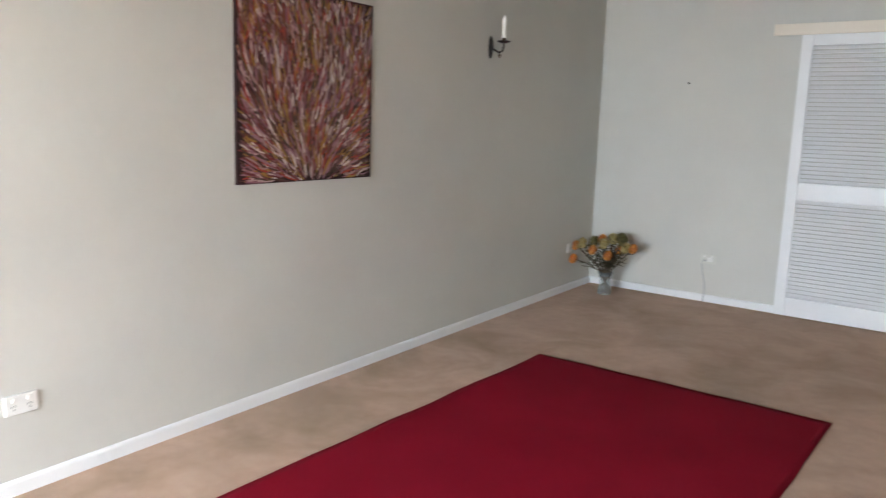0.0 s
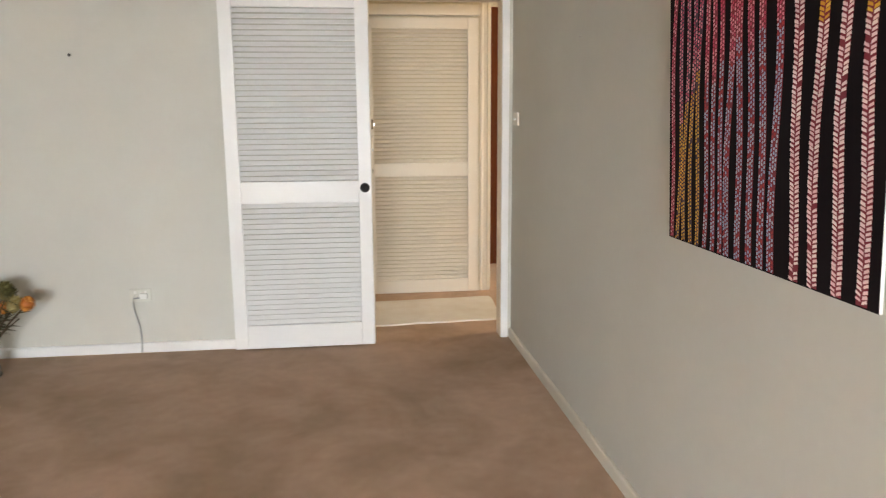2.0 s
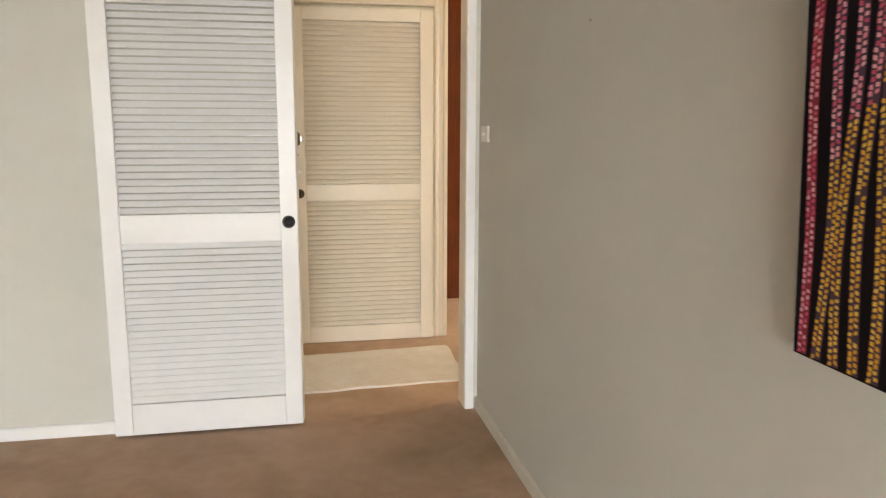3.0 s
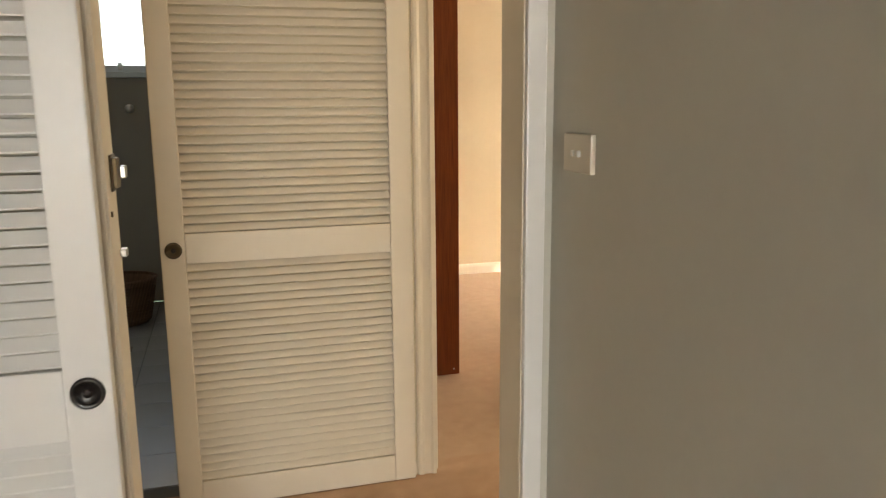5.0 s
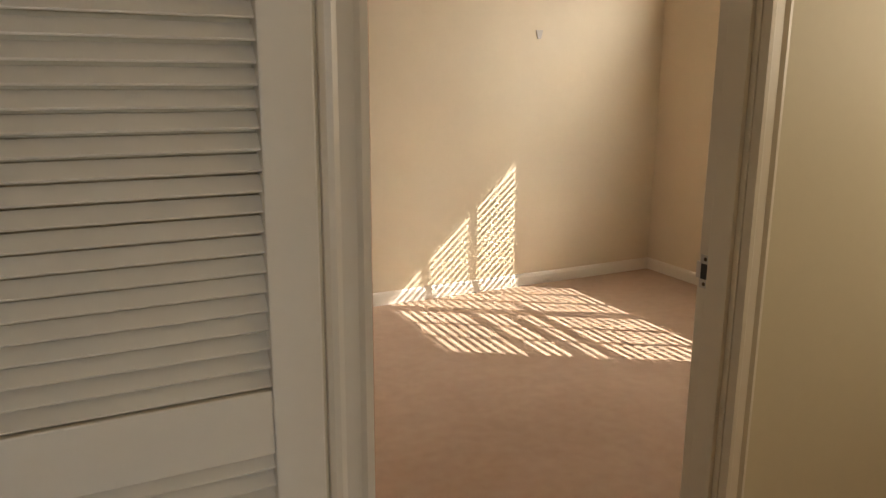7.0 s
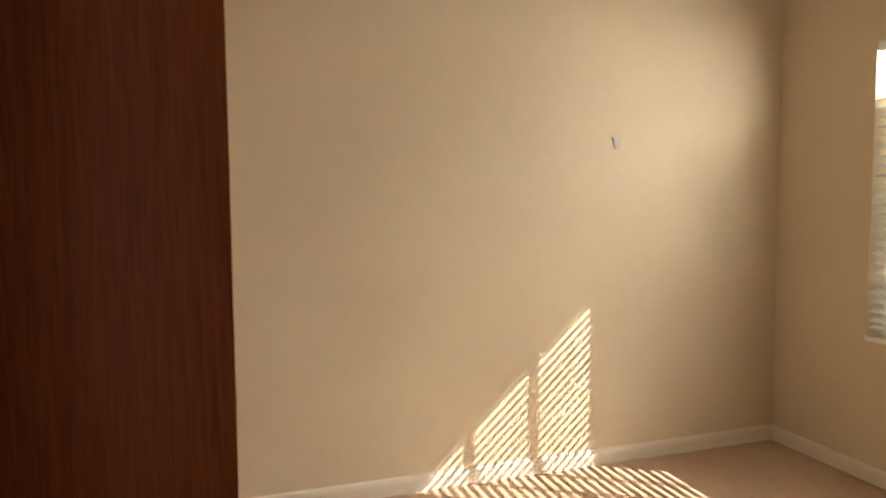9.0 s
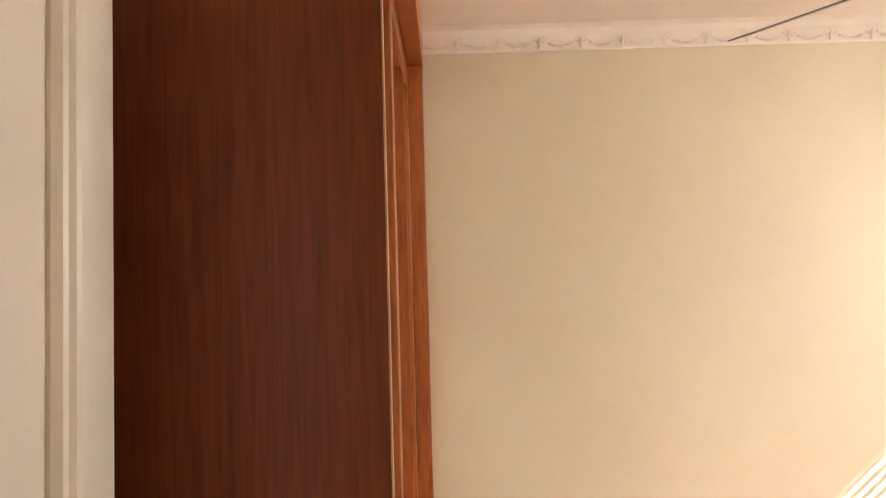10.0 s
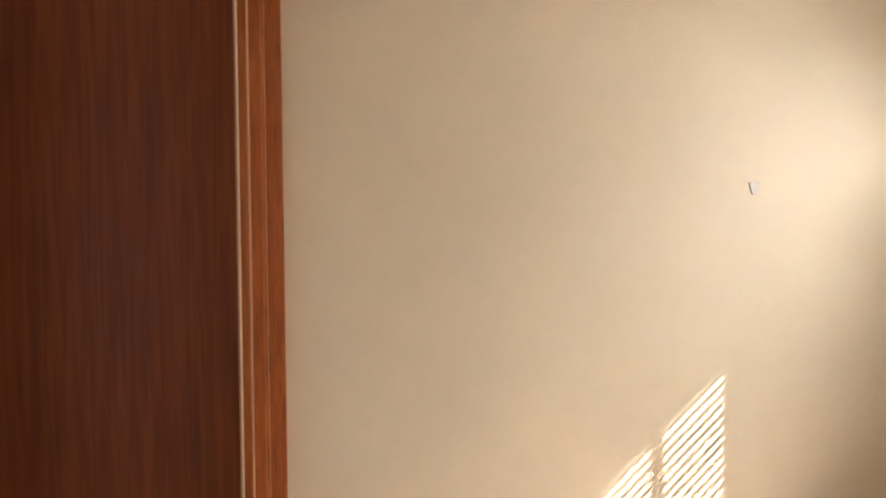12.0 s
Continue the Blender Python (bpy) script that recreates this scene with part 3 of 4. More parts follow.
# ---- vase of dried flowers ----
def flower_vase():
    v = holder("flower_vase", pose(-2.905, -0.345, 0), "clear glass vase of orange banksias and cream proteas on the carpet", "vase")
    prof = [(0.0, 0.002), (0.054, 0.002), (0.057, 0.01), (0.053, 0.05), (0.040, 0.098), (0.042, 0.13), (0.060, 0.185), (0.057, 0.186), (0.038, 0.13), (0.036, 0.098), (0.048, 0.05), (0.050, 0.018), (0.0, 0.014)]
    part("glass", lathe(prof, 28), VASE_GLASS, v, "clear pinched glass")
    rnd = random.Random(12)
    heads = [(-0.272, -0.02, 0.372, "o"), (-0.262, -0.07, 0.268, "o"), (-0.062, 0.03, 0.447, "o"), (-0.094, -0.07, 0.362, "o"), (0.05, -0.09, 0.336, "o"), (0.23, -0.02, 0.402, "o"), (0.09, 0.05, 0.37, "o"),
             (-0.205, -0.03, 0.386, "c"), (-0.012, -0.05, 0.405, "c"), (0.03, 0.05, 0.435, "c"), (0.155, -0.01, 0.385, "c"), (0.085, 0.06, 0.450, "g"), (0.11, 0.02, 0.438, "g"), (-0.14, 0.05, 0.40, "g"), (0.0, 0.09, 0.43, "c")]
    for k, (hx, hy, hz, kind) in enumerate(heads):
        for extra in range(2):
            a = rnd.uniform(0, 6.28)
            b = Vector((0.034 * math.cos(a), 0.034 * math.sin(a), 0.02))
            t = Vector((hx, hy, hz)) if not extra else Vector((hx * 0.7 + rnd.uniform(-0.03, 0.03), hy * 0.7, hz * 0.8))
            neck = Vector((-b.x * 0.3 + hx * 0.03, -b.y * 0.3 + hy * 0.03, 0.115))
            lip = Vector((hx * 0.16, hy * 0.16, 0.185))
            part("stem", tube([b, (b + neck) / 2, neck, lip, lip.lerp(t, 0.5) + Vector((0, 0, 0.012)), t], 0.0048 if not extra else 0.003, segments=6), STEM, v)
    for k in range(22):
        a, rr = k * 2.39996, 0.040 * math.sqrt((k + 0.5) / 22)
        foot = Vector((rr * math.cos(a), rr * math.sin(a), 0.016))
        part("stem", tube([foot, foot * 0.75 + Vector((0, 0, 0.055)), Vector((-0.5 * foot.x, -0.5 * foot.y, 0.135)), Vector((-0.9 * foot.x, -0.9 * foot.y, 0.20))], 0.0062, segments=6), STEM, v)
    for k, (hx, hy, hz, kind) in enumerate(heads):
        bm = bmesh.new()
        c = Vector((hx, hy, hz))
        up = Vector((hx * 0.9, hy * 0.9 - 0.05, 0.22)).normalized()
        n, r = (260, 0.042) if kind == "o" else (110, 0.040)
        turn = up.to_track_quat("Z", "Y").to_matrix()
        for i in range(n):
            f = (i + 0.5) / n
            th = math.acos(1 - 1.85 * f)
            ph = i * 2.39996
            d = turn @ Vector((math.sin(th) * math.cos(ph), math.sin(th) * math.sin(ph), math.cos(th)))
            side = d.cross(Vector((0.3, 0.2, 0.9))).normalized()
            if kind == "o":
                p0, p1, wd = c + d * r * 0.45, c + d * r * rnd.uniform(0.92, 1.06), 0.0034
            else:
                d2 = (d + up * 0.9).normalized()
                p0, p1, wd = c + d * r * 0.35, c + d * r * 0.35 + d2 * r * rnd.uniform(0.8, 1.2), 0.0060
            bm.faces.new([bm.verts.new(q) for q in (p0 - side * wd * 0.6, p0 + side * wd * 0.6, p1 + side * wd, p1 - side * wd)])
            if kind != "o":
                tip = p1 + (p1 - p0).normalized() * 0.012
                bm.faces.new([bm.verts.new(q) for q in (p1 - side * wd, p1 + side * wd, tip)])
        lathe([(0, -r * 0.75), (r * 0.6, -r * 0.45), (r * 0.8, 0), (r * 0.62, r * 0.5), (0, r * 0.75)], 12, bm, Matrix.Translation(c))
        part("flower_head", bm, PETAL if kind == "o" else BUD if kind == "c" else BUD_GREEN, v, "round orange banksia head" if kind == "o" else "cream pointed protea head" if kind == "c" else "dull green bud")
    leaves = bmesh.new()
    for k in range(260):
        hx, hy, hz, kind = heads[k % len(heads)]
        f = rnd.uniform(0.12, 0.92)
        base = Vector((hx * f * 0.95, hy * f * 0.95, 0.20 + (hz - 0.20) * f))
        a = rnd.uniform(0, 6.28)
        d = (Vector((math.cos(a), math.sin(a) * 0.8, rnd.uniform(-0.25, 0.7))) + Vector((hx, hy, 0)) * 2.0).normalized()
        ln, wd = rnd.uniform(0.05, 0.115), rnd.uniform(0.004, 0.0085)
        side = d.cross(Vector((0, 0, 1))).normalized()
        sag = Vector((0, 0, -0.25 * ln))
        q = [base, base + d * ln * 0.5 + side * wd, base + d * ln + sag * 0.5, base + d * ln * 0.5 - side * wd]
        leaves.faces.new([leaves.verts.new(p) for p in q])
    tagged(part("foliage", leaves, LEAF, v, "long dark narrow leaves"), kind="stuff")
    return v


flower_vase()

# ---- the hall ----
HX0, HX1, H_HALL = -1.35, 2.2, 2.75
thing("floor_hall", boxes((HX0, HX1, 0.11, BED_Y0 - 0.02, -0.1, 0.0)), CARPET, "beige carpet running on through the hall", "floor", kind="structure")
thing("ceiling_hall", boxes((HX0, HX1, 0.0, HALL_Y1 + 0.1, H_HALL, H_HALL + 0.08)), CEILING, "plain off-white hall ceiling", "ceiling", kind="structure")
thing("wall_hall_west", boxes((HX0 - 0.1, HX0, 0.11, HALL_Y1, 0, H_HALL)), WALL_HALL, "cream painted hall wall", "wall", kind="structure")
thing("wall_hall_east", boxes((HX1, HX1 + 0.1, 0.0, HALL_Y1, 0, H_HALL)), WALL_HALL, "cream painted hall wall", "wall", kind="structure")
thing("wall_hall_south", boxes((0.132, HX1, 0.0, 0.11, 0, H_HALL)), WALL_HALL, "cream painted hall wall", "wall", kind="structure")
BD_L, BD_R, BD_H = 0.103, 0.945, 2.17
BA_L, BA_R, BA_H = -1.29, -0.80, 2.03
thing("wall_hall_north", boxes((HX0, BA_L, HALL_Y1, BED_Y0, 0, H_BED), (BA_R, BD_L - 0.022, HALL_Y1, BED_Y0, 0, H_BED), (BD_R + 0.022, 3.9, HALL_Y1, BED_Y0, 0, H_BED),
                               (BA_L, BA_R, HALL_Y1, BED_Y0, BA_H, H_BED), (BD_L - 0.022, BD_R + 0.022, HALL_Y1, BED_Y0, BD_H + 0.022, H_BED)),
      WALL_HALL, "cream painted wall with the bathroom and bedroom doorways", "wall", kind="structure")
louvre_door("door_2", pose(-0.860, 1.246, 0), 0.870, 2.068, 0.004, (0.107, 0.906), (1.010, 1.99), 0.080, CREAM,
            "cream-painted louvred sliding door slid open beside the bathroom doorway", True, 26, 33)
thing("trim", boxes((-1.30, 0.02, HALL_Y1 - 0.075, HALL_Y1 - 0.002, 2.085, 2.16), bevel=0.004), CREAM, "cream-painted pelmet board over the bathroom door's track", "pelmet", kind="structure")

df = holder("door_frame_2", pose(0, 0, 0), "cream-painted moulded timber frame of the bedroom doorway", "door frame", kind="structure")
part("jamb", boxes((BD_L - 0.02, BD_L, HALL_Y1 - 0.002, BED_Y0 + 0.002, 0, BD_H + 0.02), bevel=0.002), CREAM, df)
part("jamb", boxes((BD_R, BD_R + 0.02, HALL_Y1 - 0.002, BED_Y0 + 0.002, 0, BD_H + 0.02), bevel=0.002), CREAM, df)
part("head", boxes((BD_L, BD_R, HALL_Y1 - 0.002, BED_Y0 + 0.002, BD_H, BD_H + 0.02), bevel=0.002), CREAM, df)
part("door_stop", boxes((BD_L, BD_L + 0.012, HALL_Y1 + 0.012, HALL_Y1 + 0.071, 0, BD_H), bevel=0.002), CREAM, df)
part("door_stop", boxes((BD_R - 0.012, BD_R, HALL_Y1 + 0.012, HALL_Y1 + 0.071, 0, BD_H), bevel=0.002), CREAM, df)
ARCH = [(0, 0), (0, 0.022), (0.012, 0.022), (0.020, 0.016), (0.045, 0.014), (0.055, 0.019), (0.065, 0.017), (0.072, 0.010), (0.072, 0)]


def architrave(x_in, y_face, sign_x, sign_y, top):
    """An upright moulded facing; its profile steps away from the opening."""
    bm = bmesh.new()
    lo = [bm.verts.new((x_in + sign_x * a, y_face + sign_y * (0.0025 + b), 0.0)) for a, b in ARCH]
    hi = [bm.verts.new((x_in + sign_x * a, y_face + sign_y * (0.0025 + b), top + a)) for a, b in ARCH]
    n = len(ARCH)
    for i in range(n):
        bm.faces.new((lo[i], lo[(i + 1) % n], hi[(i + 1) % n], hi[i]))
    bm.faces.new(lo[::-1])
    bm.faces.new(hi)
    bmesh.ops.recalc_face_normals(bm, faces=bm.faces)
    return bm


part("facing", architrave(BD_L - 0.004, HALL_Y1, -1, -1, BD_H), CREAM, df)
part("facing", architrave(BD_R + 0.004, HALL_Y1, 1, -1, BD_H), CREAM, df)
part("facing", architrave(BD_R + 0.045, BED_Y0, 1, 1, BD_H), CREAM, df)
part("facing", boxes((BD_L - 0.075, BD_R + 0.075, HALL_Y1 - 0.02, HALL_Y1 - 0.0025, BD_H + 0.004, BD_H + 0.07), bevel=0.004), CREAM, df)
strike = part("strike_plate", boxes((BD_R - 0.0025, BD_R - 0.0005, 1.3625, 1.390, 1.012, 1.088), (BD_R - 0.0025, BD_R + 0.0005, 1.390, 1.401, 1.033, 1.071), bevel=0.0006), STEEL, df, "worn steel strike plate with a bent lip")
part("strike_hole", boxes((BD_R - 0.0042, BD_R - 0.0027, 1.366, 1.386, 1.033, 1.068), bevel=0.0005), BLACK, strike)
for z in (1.0785, 1.0215):
    part("strike_screw", lathe([(0, 0.0045), (0.0042, 0.004), (0.0048, 0.0025)], 12, m=pose(BD_R, 1.376, z, 0, -90, 0)), BRASS, strike)
baseboard((BD_L - 0.08, HALL_Y1, 0), (BA_R + 0.02, HALL_Y1, 0), CREAM, BASE, "short cream-painted skirting board")
baseboard((HX1, HALL_Y1, 0), (BD_R + 0.08, HALL_Y1, 0), CREAM, BASE, "cream-painted skirting board")

# ribbed cotton mat in the hall
bm = bmesh.new()
rows, cols = 18, 210
mx0, mx1, my0, my1 = -1.12, 0.055, 0.36, 1.00
prev = None
for i in range(cols + 1):
    f = i / cols
    col = []
    for j in range(rows + 1):
        g = j / rows
        x = mx0 + (mx1 - mx0) * f + 0.02 * noise.noise(Vector((g * 3, 1, 0)))
        y = my0 + (my1 - my0) * g + 0.085 * (f - 0.5) * 0.9 + 0.014 * noise.noise(Vector((f * 7, g * 2, 2))) 
        z = 0.009 + (0.0022 if i % 2 else 0.0) + 0.006 * max(0, noise.noise(Vector((f * 5, g * 3, 7))))
        col.append(bm.verts.new((x, y, z)))
    if prev:
        for j in range(rows):
            bm.faces.new((prev[j], col[j], col[j + 1], prev[j + 1]))
    prev = col
edge = [e for e in bm.edges if e.is_boundary]
r = bmesh.ops.extrude_edge_only(bm, edges=edge)
for v in (v for v in r["geom"] if isinstance(v, bmesh.types.BMVert)):
    v.co.z = 0.0
thing("floor_mat", bm, MAT, "crumpled ribbed off-white cotton mat on the hall carpet", "mat")

# ---- the bathroom ----
BTX0, BTX1, BTY1, H_BATH = -2.05, -0.06, 4.5, 2.6
bf = thing("floor_bathroom", boxes((BTX0, BTX1, BED_Y0 - 0.145, BTY1, -0.1, -0.006)), GROUT, "grey tiled bathroom floor", "floor", kind="structure")
tile_bm = bmesh.new()
box(tile_bm, -0.148, 0.148, -0.148, 0.148, -0.012, 0.0, bevel=0.0015, segments=1)
tile_me = mesh_of("tile", tile_bm, TILE)
for i in range(7):
    for j in range(10):
        part("tile", tile_me, TILE, bf, at=pose(-1.90 + 0.30 * i, 1.62 + 0.30 * j, 0.0))
thing("ceiling_bathroom", boxes((BTX0, BTX1, BED_Y0, BTY1, H_BATH, H_BATH + 0.08)), CEILING, "plain bathroom ceiling", "ceiling", kind="structure")
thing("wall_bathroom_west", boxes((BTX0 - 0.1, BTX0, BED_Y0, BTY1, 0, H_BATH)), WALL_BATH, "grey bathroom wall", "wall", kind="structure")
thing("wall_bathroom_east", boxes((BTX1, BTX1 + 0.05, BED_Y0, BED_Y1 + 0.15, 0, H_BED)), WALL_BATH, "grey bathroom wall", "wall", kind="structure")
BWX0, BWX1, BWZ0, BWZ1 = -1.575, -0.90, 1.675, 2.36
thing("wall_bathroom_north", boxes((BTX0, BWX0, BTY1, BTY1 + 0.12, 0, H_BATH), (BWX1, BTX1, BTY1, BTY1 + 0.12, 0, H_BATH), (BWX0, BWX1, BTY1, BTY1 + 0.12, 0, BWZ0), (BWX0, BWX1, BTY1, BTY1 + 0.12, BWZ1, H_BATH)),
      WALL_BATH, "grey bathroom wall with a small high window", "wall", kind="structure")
FROST = material("frosted_glass", (0.9, 0.93, 0.95), 0.6)
FROST.node_tree.nodes["Principled BSDF"].inputs["Transmission Weight"].default_value = 0.9
bw = holder("window_2", pose(0, BTY1, 0), "small high bathroom window with a white metal frame", "window", kind="structure")
ALU = material("painted_aluminium", (0.62, 0.66, 0.70), 0.4)
part("window_frame", boxes((BWX0, BWX0 + 0.04, 0.0, 0.07, BWZ0, BWZ1), (BWX1 - 0.04, BWX1, 0.0, 0.07, BWZ0, BWZ1), (BWX0 + 0.04, BWX1 - 0.04, 0.0, 0.07, BWZ0, BWZ0 + 0.05), (BWX0 + 0.04, BWX1 - 0.04, 0.0, 0.07, BWZ1 - 0.04, BWZ1), bevel=0.004), ALU, bw)
part("window_sill", boxes((BWX0 - 0.03, BWX1 + 0.03, -0.02, -0.002, BWZ0 - 0.035, BWZ0 - 0.002), bevel=0.003), ALU, bw)
pn = part("pane", boxes((BWX0 + 0.04, BWX1 - 0.04, 0.05, 0.056, BWZ0 + 0.05, BWZ1 - 0.04)), FROST, bw)
pn.visible_shadow = False
part("window_catch", boxes((-1.31, -1.28, -0.018, 0.0, BWZ0 + 0.02, BWZ0 + 0.07), bevel=0.004), STEEL, bw)


def tap(x, z):
    t = holder("wall_tap", pose(x, BTY1, z, 90), "round chrome tap handle on the bathroom wall", "tap", "taps on the bathroom wall")
    part("flange", lathe([(0, 0.012), (0.022, 0.012), (0.030, 0.004), (0.031, 0)], 22), STEEL, t)
    part("spindle", lathe([(0, 0.05), (0.010, 0.05), (0.010, 0.01)], 14), STEEL, t)
    part("knob", lathe([(0, 0.085), (0.020, 0.083), (0.028, 0.074), (0.030, 0.06), (0.024, 0.052), (0.0, 0.05)], 10), STEEL, t)


tap(-1.468, 1.425)
tap(-1.256, 1.425)


def basket():
    b = holder("laundry_basket", pose(-1.40, 3.95, 0), "brown woven oval cane basket on the tiled floor", "basket")
    sq = Matrix.Diagonal((1.35, 1.0, 1, 1))
    prof = [(0.0, 0.004), (0.16, 0.004), (0.165, 0.02), (0.185, 0.15), (0.205, 0.30), (0.195, 0.30), (0.175, 0.15), (0.155, 0.025), (0.0, 0.02)]
    part("body", lathe(prof, 36, m=sq), WICKER, b)
    for k in range(14):
        rr = 0.168 + 0.0027 * k
        z = 0.03 + 0.02 * k
        pts = [(1.35 * (rr + 0.004 * (1 if q % 2 else -1)) * math.cos(2 * math.pi * q / 40), (rr + 0.004 * (1 if q % 2 else -1)) * math.sin(2 * math.pi * q / 40), z) for q in range(41)]
        part("weave", tube(pts, 0.0065, segments=5), WICKER, b)
    rim = [(1.35 * 0.205 * math.cos(2 * math.pi * q / 40), 0.205 * math.sin(2 * math.pi * q / 40), 0.305) for q in range(41)]
    part("rim", tube(rim, 0.012, segments=8), WICKER, b, "thick braided rim")


basket()
gr = thing("floor_drain", boxes((-1.35, -1.23, 3.26, 3.34, 0.001, 0.008), bevel=0.002), BRASS, "small dark metal floor drain set in the tiles", "drain")

# ---- the bedroom ----
thing("floor_bedroom", boxes((-0.01, 3.98, BED_Y0 - 0.02, BED_Y1 + 0.1, -0.1, 0.0)), CARPET_BED, "pinkish beige bedroom carpet with faint marks", "floor", kind="structure")
thing("wall_bedroom_north", boxes((-0.01, 4.03, BED_Y1, BED_Y1 + 0.15, 0, H_BED)), WALL_BED, "plain warm cream painted plaster wall", "wall", kind="structure")
thing("wall_bedroom_west", boxes((-0.0095, 0.001, BED_Y0, BED_Y1, 0, H_BED)), WALL_BED, "plain warm cream painted plaster wall", "wall", kind="structure")
thing("wall_bedroom_south", boxes((BD_R + 0.09, 3.7, BED_Y0 + 0.001, BED_Y0 + 0.006, 0, H_BED), (-0.01, BD_L - 0.022, BED_Y0 + 0.001, BED_Y0 + 0.006, 0, H_BED), (BD_L - 0.022, BD_R + 0.09, BED_Y0 + 0.001, BED_Y0 + 0.006, BD_H + 0.1, H_BED)), WALL_BED, "plain warm cream painted plaster wall", "wall", kind="structure")
we = thing("wall_bedroom_east", boxes((-0.02, WIN_U0, 0, 0.2, 0, H_BED), (WIN_U1, 3.4, 0, 0.2, 0, H_BED), (WIN_U0, WIN_U1, 0, 0.2, 0, WIN_Z0), (WIN_U0, WIN_U1, 0, 0.2, WIN_Z1, H_BED)),
           WALL_BED, "warm cream painted wall with a wide window", "wall", kind="structure", at=WALL_E)
thing("ceiling_bedroom", boxes((-0.05, 4.02, BED_Y0 - 0.02, BED_Y1 + 0.1, H_BED, H_BED + 0.08)), CEILING_BED, "white plaster ceiling with a moulded cornice", "ceiling", kind="structure")

BASE_B = [(0, 0), (0.016, 0), (0.016, 0.062), (0.013, 0.076), (0.006, 0.085), (0, 0.087)]
baseboard((3.822, BED_Y1, 0), (0.523, BED_Y1, 0), CREAM, BASE_B, "cream-painted timber skirting board")
u = WALL_E @ Vector((0.0, 0, 0))
v = WALL_E @ Vector((3.25, 0, 0))
baseboard(v, u, CREAM, BASE_B, "cream-painted timber skirting board")
baseboard((BD_R + 0.08, BED_Y0 + 0.006, 0), (3.6, BED_Y0 + 0.006, 0), CREAM, BASE_B, "cream-painted timber skirting board")

# plaster cornice with small raised ornaments
CORN = [(0, 0), (0.006, 0), (0.010, 0.005), (0.011, 0.012), (0.016, 0.040), (0.028, 0.070), (0.052, 0.090), (0.085, 0.0995), (0.085, 0.10), (0, 0.10)]


def cornice(p0, p1):
    bm = extrude_profile([(o, q + H_BED - 0.1) for o, q in CORN], p0, p1)
    p0, p1 = Vector(p0), Vector(p1)
    d = (p1 - p0).normalized()
    out = Vector((0, 0, 1)).cross(d)
    n = int((p1 - p0).length / 0.19)
    for i in range(n):
        o = p0 + d * (0.1 + 0.19 * i) + Vector((0, 0, H_BED - 0.1 + 0.038))
        def lump(a, q, sa, sq, sp):
            c = o + d * a + Vector((0, 0, q)) + out * (0.014 + 0.20 * max(0, q))
            r = bmesh.ops.create_icosphere(bm, subdivisions=1, radius=1.0)
            for vv in r["verts"]:
                l = vv.co
                vv.co = c + d * l.x * sa + Vector((0, 0, 1)) * l.y * sq + out * l.z * sp
        lump(0, 0.006, 0.007, 0.034, 0.012)
        for sx in (-1, 1):
            lump(sx * 0.016, 0.020, 0.012, 0.007, 0.010)
            lump(sx * 0.012, -0.002, 0.009, 0.006, 0.010)
            lump(sx * 0.026, 0.006, 0.006, 0.006, 0.009)
        lump(0.0, -0.026, 0.010, 0.007, 0.010)
        for s in range(8):
            f = (s + 1) / 9
            lump(0.03 + 0.13 * f, -0.020 * math.sin(math.pi * f) - 0.002, 0.008, 0.0055 + 0.002 * (s % 2), 0.009)
    return bm


thing("cornice", cornice((3.822, BED_Y1, 0), (0.523, BED_Y1, 0)), CEILING_BED, "white plaster cornice with small raised garland ornaments", "cornice", kind="structure")
thing("cornice", cornice(v, u), CEILING_BED, "white plaster cornice with small raised garland ornaments", "cornice", kind="structure")

# window with its venetian blind
bedroom_window = sash_window("window_3", WALL_E, WIN_U0, WIN_U1, WIN_Z0, WIN_Z1, ((1.61, 0.10), (1.10, 0.014), (1.335, 0.014), (1.94, 0.014), (2.22, 0.014)), "white-framed bedroom window behind a venetian blind", ((1.45, 0.024, 1.335), (1.58, 0.045, 1.61), (1.80, 0.024, 1.61)), first=0.205, foot=0.075)
part("gasket", boxes((WIN_U0 + 0.2055, WIN_U0 + 0.2135, 0.112, 0.127, WIN_Z0 + 0.076, WIN_Z1 - 0.046)), BLACK, bedroom_window, "black rubber glazing gasket")
thing("trim", boxes((WIN_U0 - 0.0, WIN_U1 + 0.0, -0.012, 0.1, WIN_Z0 - 0.025, WIN_Z0 - 0.0005), bevel=0.003), WHITE, "white-painted timber window board", "window sill", kind="structure", at=WALL_E)


